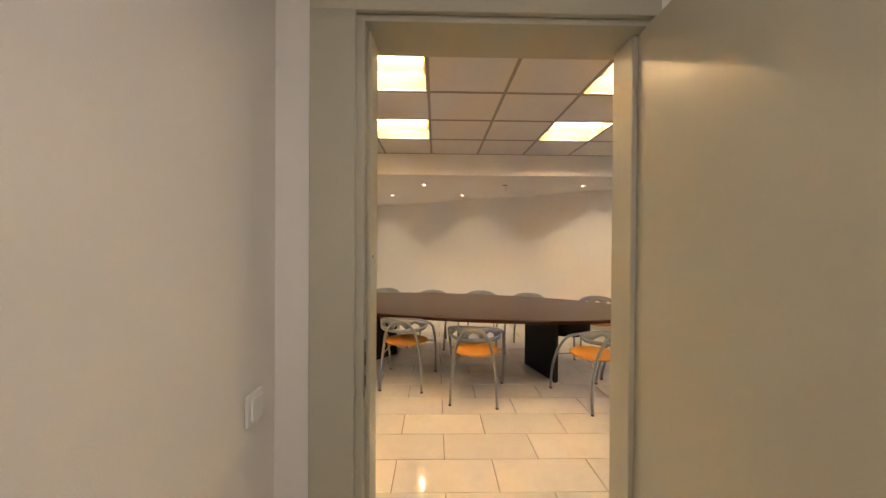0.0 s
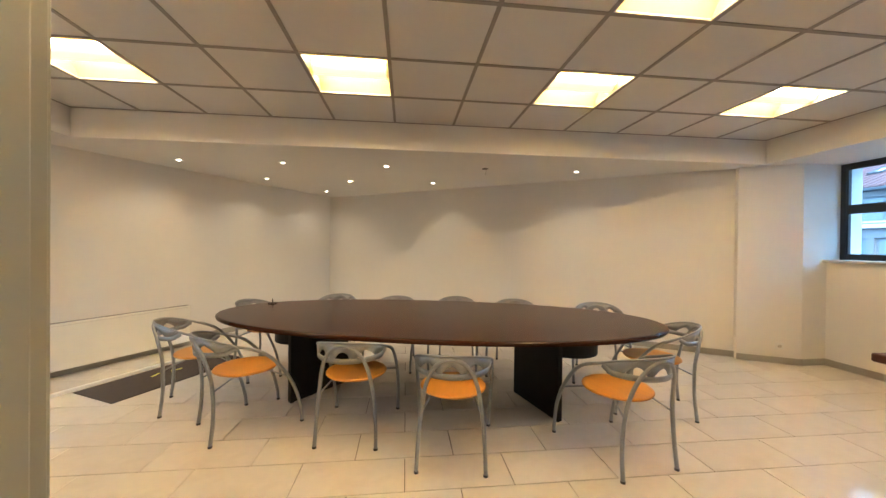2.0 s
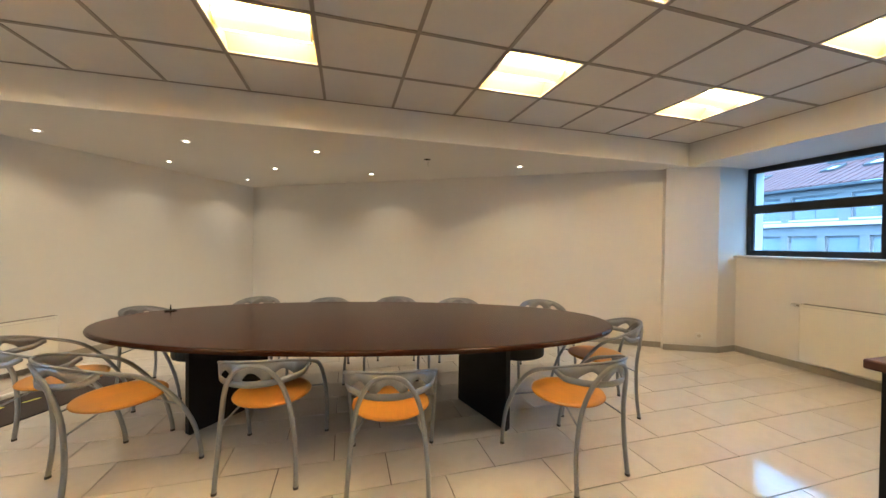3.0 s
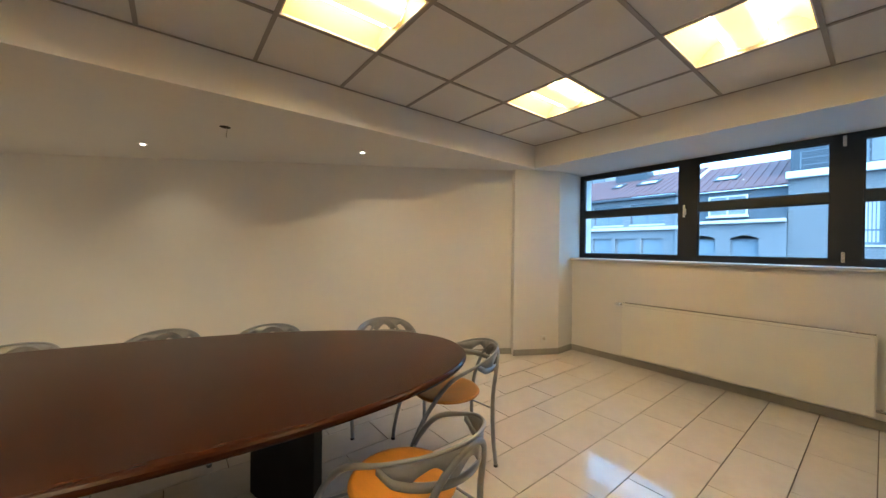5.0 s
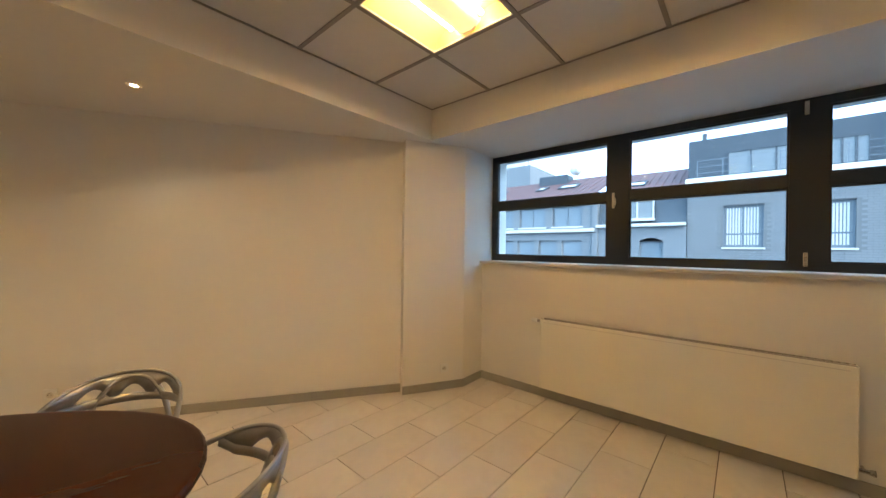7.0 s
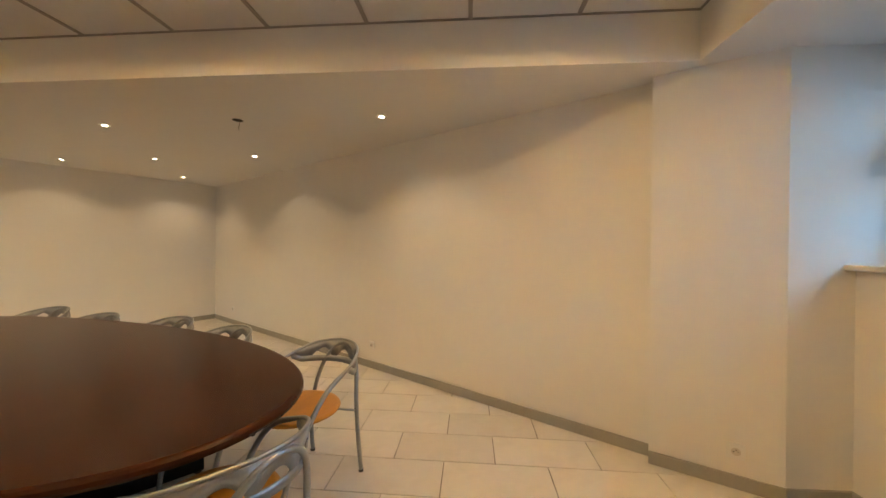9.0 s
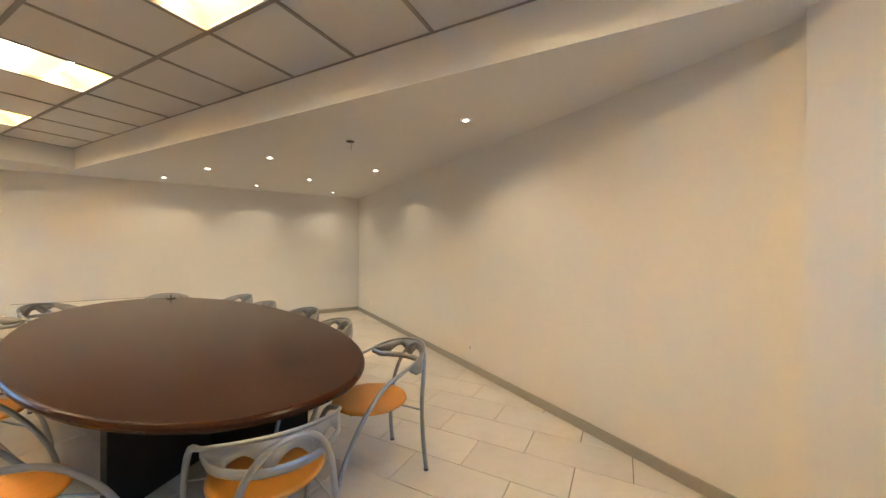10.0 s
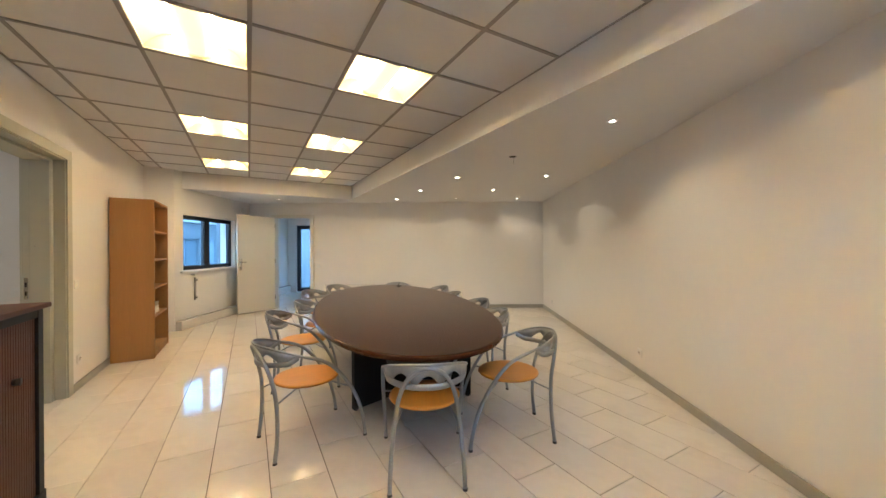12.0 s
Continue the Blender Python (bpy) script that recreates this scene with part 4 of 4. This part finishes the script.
tiled_roof(B, 0, 3.45, 0.2, 3.86, 4.0, 5.5, 12)
skylight(B, 1.2, 1.9, 4.62, 23.4, 0.9, 0.8)

# white brick house with a dark top storey
Cc = thing("apartment_building", street(5.28), "white brick house with dark set-back top storey", "building")
hw = [(1.15, 2.3, 1.55, 3.15), (3.4, 4.5, 1.55, 3.15), (5.5, 6.9, 1.55, 3.15), (8.0, 9.4, 1.55, 3.15)]
hl = [(a, b, -1.9, -0.2) for a, b, _, _ in hw]
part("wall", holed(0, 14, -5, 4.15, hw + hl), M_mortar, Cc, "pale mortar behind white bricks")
for h in hw[:2] + hw[3:] + hl:
    house_window(Cc, h, 1, M_house_frame, M_curtain if h in hw[:2] else M_pane, rail=h[2] + 0.5)
ww = house_window(Cc, hw[2], 0, M_house_frame, M_poster, rail=2.1)
part("poster_strip", bbox(5.6, 6.8, 0.120, 0.130, 1.62, 2.06), M_white, ww)
part("lettering", bbox(5.9, 6.75, 0.116, 0.1195, 1.80, 1.90), M_slate, ww)
for h in hw[:2]:
    bm = bmesh.new()
    for i in range(11):
        x = h[0] + 0.1 + i * (h[1] - h[0] - 0.2) / 11
        box(bm, x, x + 0.05, 0.12, 0.130, h[2] + 0.1, h[3] - 0.1)
    part("blind", bm, M_sill, Cc)
part("fascia", bbox(-0.05, 14, -0.25, -0.002, 4.02, 4.28, 0.02), M_white, Cc)
part("top_storey", bbox(-0.1, 6.0, 1.2, 6, 4.15, 6.15, 0.03), M_slate, Cc, "dark clad top storey")
part("top_storey", bbox(6.001, 14, 0.7, 6, 4.15, 6.9, 0.03), M_slate, Cc, "dark clad top storey")
for a, b, y in ((1.2, 3.4, 1.05), (4.0, 5.0, 1.05), (7.6, 9.2, 0.55)):
    house_window(Cc, (a, b, 4.5, 5.5), 2, M_slate, M_curtain).location = (0, y, 0)
bm = bmesh.new()
for z in (4.5, 4.75, 5.0):
    box(bm, 0.3, 13, -0.01, 0.01, z - 0.009, z + 0.009)
part("railing", bm, M_house_frame, Cc)
for i in range(16):
    part("post", bbox(0.3 + i * 0.8, 0.33 + i * 0.8, -0.009, 0.009, 4.28, 4.99), M_house_frame, Cc)
part("flue", cyl(0.09, 6.15, 6.6, 12, m=pose(0.4, 2.0, 0)), M_slate, Cc)
# bricks on the stretch that the window looks at
bm = bmesh.new()
for r in range(36):
    z = 1.0 + r * 0.084
    for k in range(34):
        x = 0.03 + k * 0.235 + (0.117 if r % 2 else 0)
        x1, z1 = x + 0.222, z + 0.072
        if x1 > 7.9 or any(x1 > h[0] - 0.04 and x < h[1] + 0.04 and z1 > h[2] - 0.08 and z < h[3] + 0.02 for h in hw):
            continue
        box(bm, x, x1, -0.014, 0.002, z, z1)
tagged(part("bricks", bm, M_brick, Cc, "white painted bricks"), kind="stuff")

# pale block behind the roofs
D = thing("apartment_building", street(21.5) @ pose(0, 9, 0), "pale flat roofed block behind the roofs", "building")
part("wall", bbox(0, 4.6, 0, 5, -5, 8.4, 0.03), M_render, D)
part("roof_box", bbox(1.5, 3.8, 0.6, 3, 8.4, 9.2, 0.03), M_sill, D)
part("mast", cyl(0.05, 8.4, 10.4, 8, m=pose(4.2, 0.5, 0)), M_raddark, D)

# courtyard building seen through the small windows
E1 = thing("apartment_building", W2M @ pose(-7, 7.5, 0), "white courtyard building with rows of windows", "building")
he = [(0.6 + 2.0 * i, 2.0 + 2.0 * i, z, z + 1.25) for i in range(12) for z in (-2.4, 0.55)]
part("wall", holed(0, 25, -5, 2.55, he), M_render, E1)
for h in he:
    house_window(E1, h, 1)
part("ledge", bbox(0, 25, -0.5, -0.002, 0.18, 0.36, 0.02), M_white, E1)
part("parapet", bbox(-0.05, 25.05, -0.12, 0.35, 2.55, 2.72, 0.02), M_sill, E1)
F1 = thing("apartment_building", FM @ pose(13.5, -9.5, 0, 0, 0, 180), "white rendered building across the courtyard", "building")
hf = [(0.7 + 2.3 * i, 1.9 + 2.3 * i, z, z + 1.4) for i in range(5) for z in (-2.4, 0.5)]
part("wall", holed(0, 12, -5, 4.2, hf), M_render, F1)
for h in hf:
    house_window(F1, h, 1)
part("parapet", bbox(-0.05, 12.05, -0.12, 0.35, 4.2, 4.36, 0.02), M_sill, F1)


# ---- floor tiles ----
POLY = [(5.95, 2.1), (5.95, 5.75), (5.02, 6.15), (-0.5, 9.65), (-1.0, 9.2), (-4.0, 3.9), (-2.1, 2.6), (-2.1, 2.30), (0.4, 2.30), (0.4, 1.0), (1.8, 1.0), (1.8, 2.1)]


def inside(x, y):
    c = False
    for (x0, y0), (x1, y1) in zip(POLY, POLY[1:] + POLY[:1]):
        if (y0 > y) != (y1 > y) and x < (x1 - x0) * (y - y0) / (y1 - y0) + x0:
            c = not c
    return c


tile_bm = bbox(-0.3017, 0.3017, -0.1477, 0.1477, -0.012, 0.0, 0.0018)
bmesh.ops.recalc_face_normals(tile_bm, faces=tile_bm.faces)
tile_mesh = bpy.data.meshes.new("tile")
tile_bm.to_mesh(tile_mesh)
tile_bm.free()
tile_mesh.materials.append(M_tile)
for r in range(-7, 21):
    y = 3.615 + 0.3 * r + 0.15
    shift = 0.672 if r % 2 == 0 else 0.976
    for k in range(-9, 10):
        x = shift + 0.608 * k + 0.304
        if any(inside(x + a, y + b) for a in (-0.29, 0, 0.29) for b in (-0.14, 0.14)):
            t = new("tile", tile_mesh)
            t.location = (x, y, random.uniform(-0.0004, 0.0))
            t.parent = FLOOR
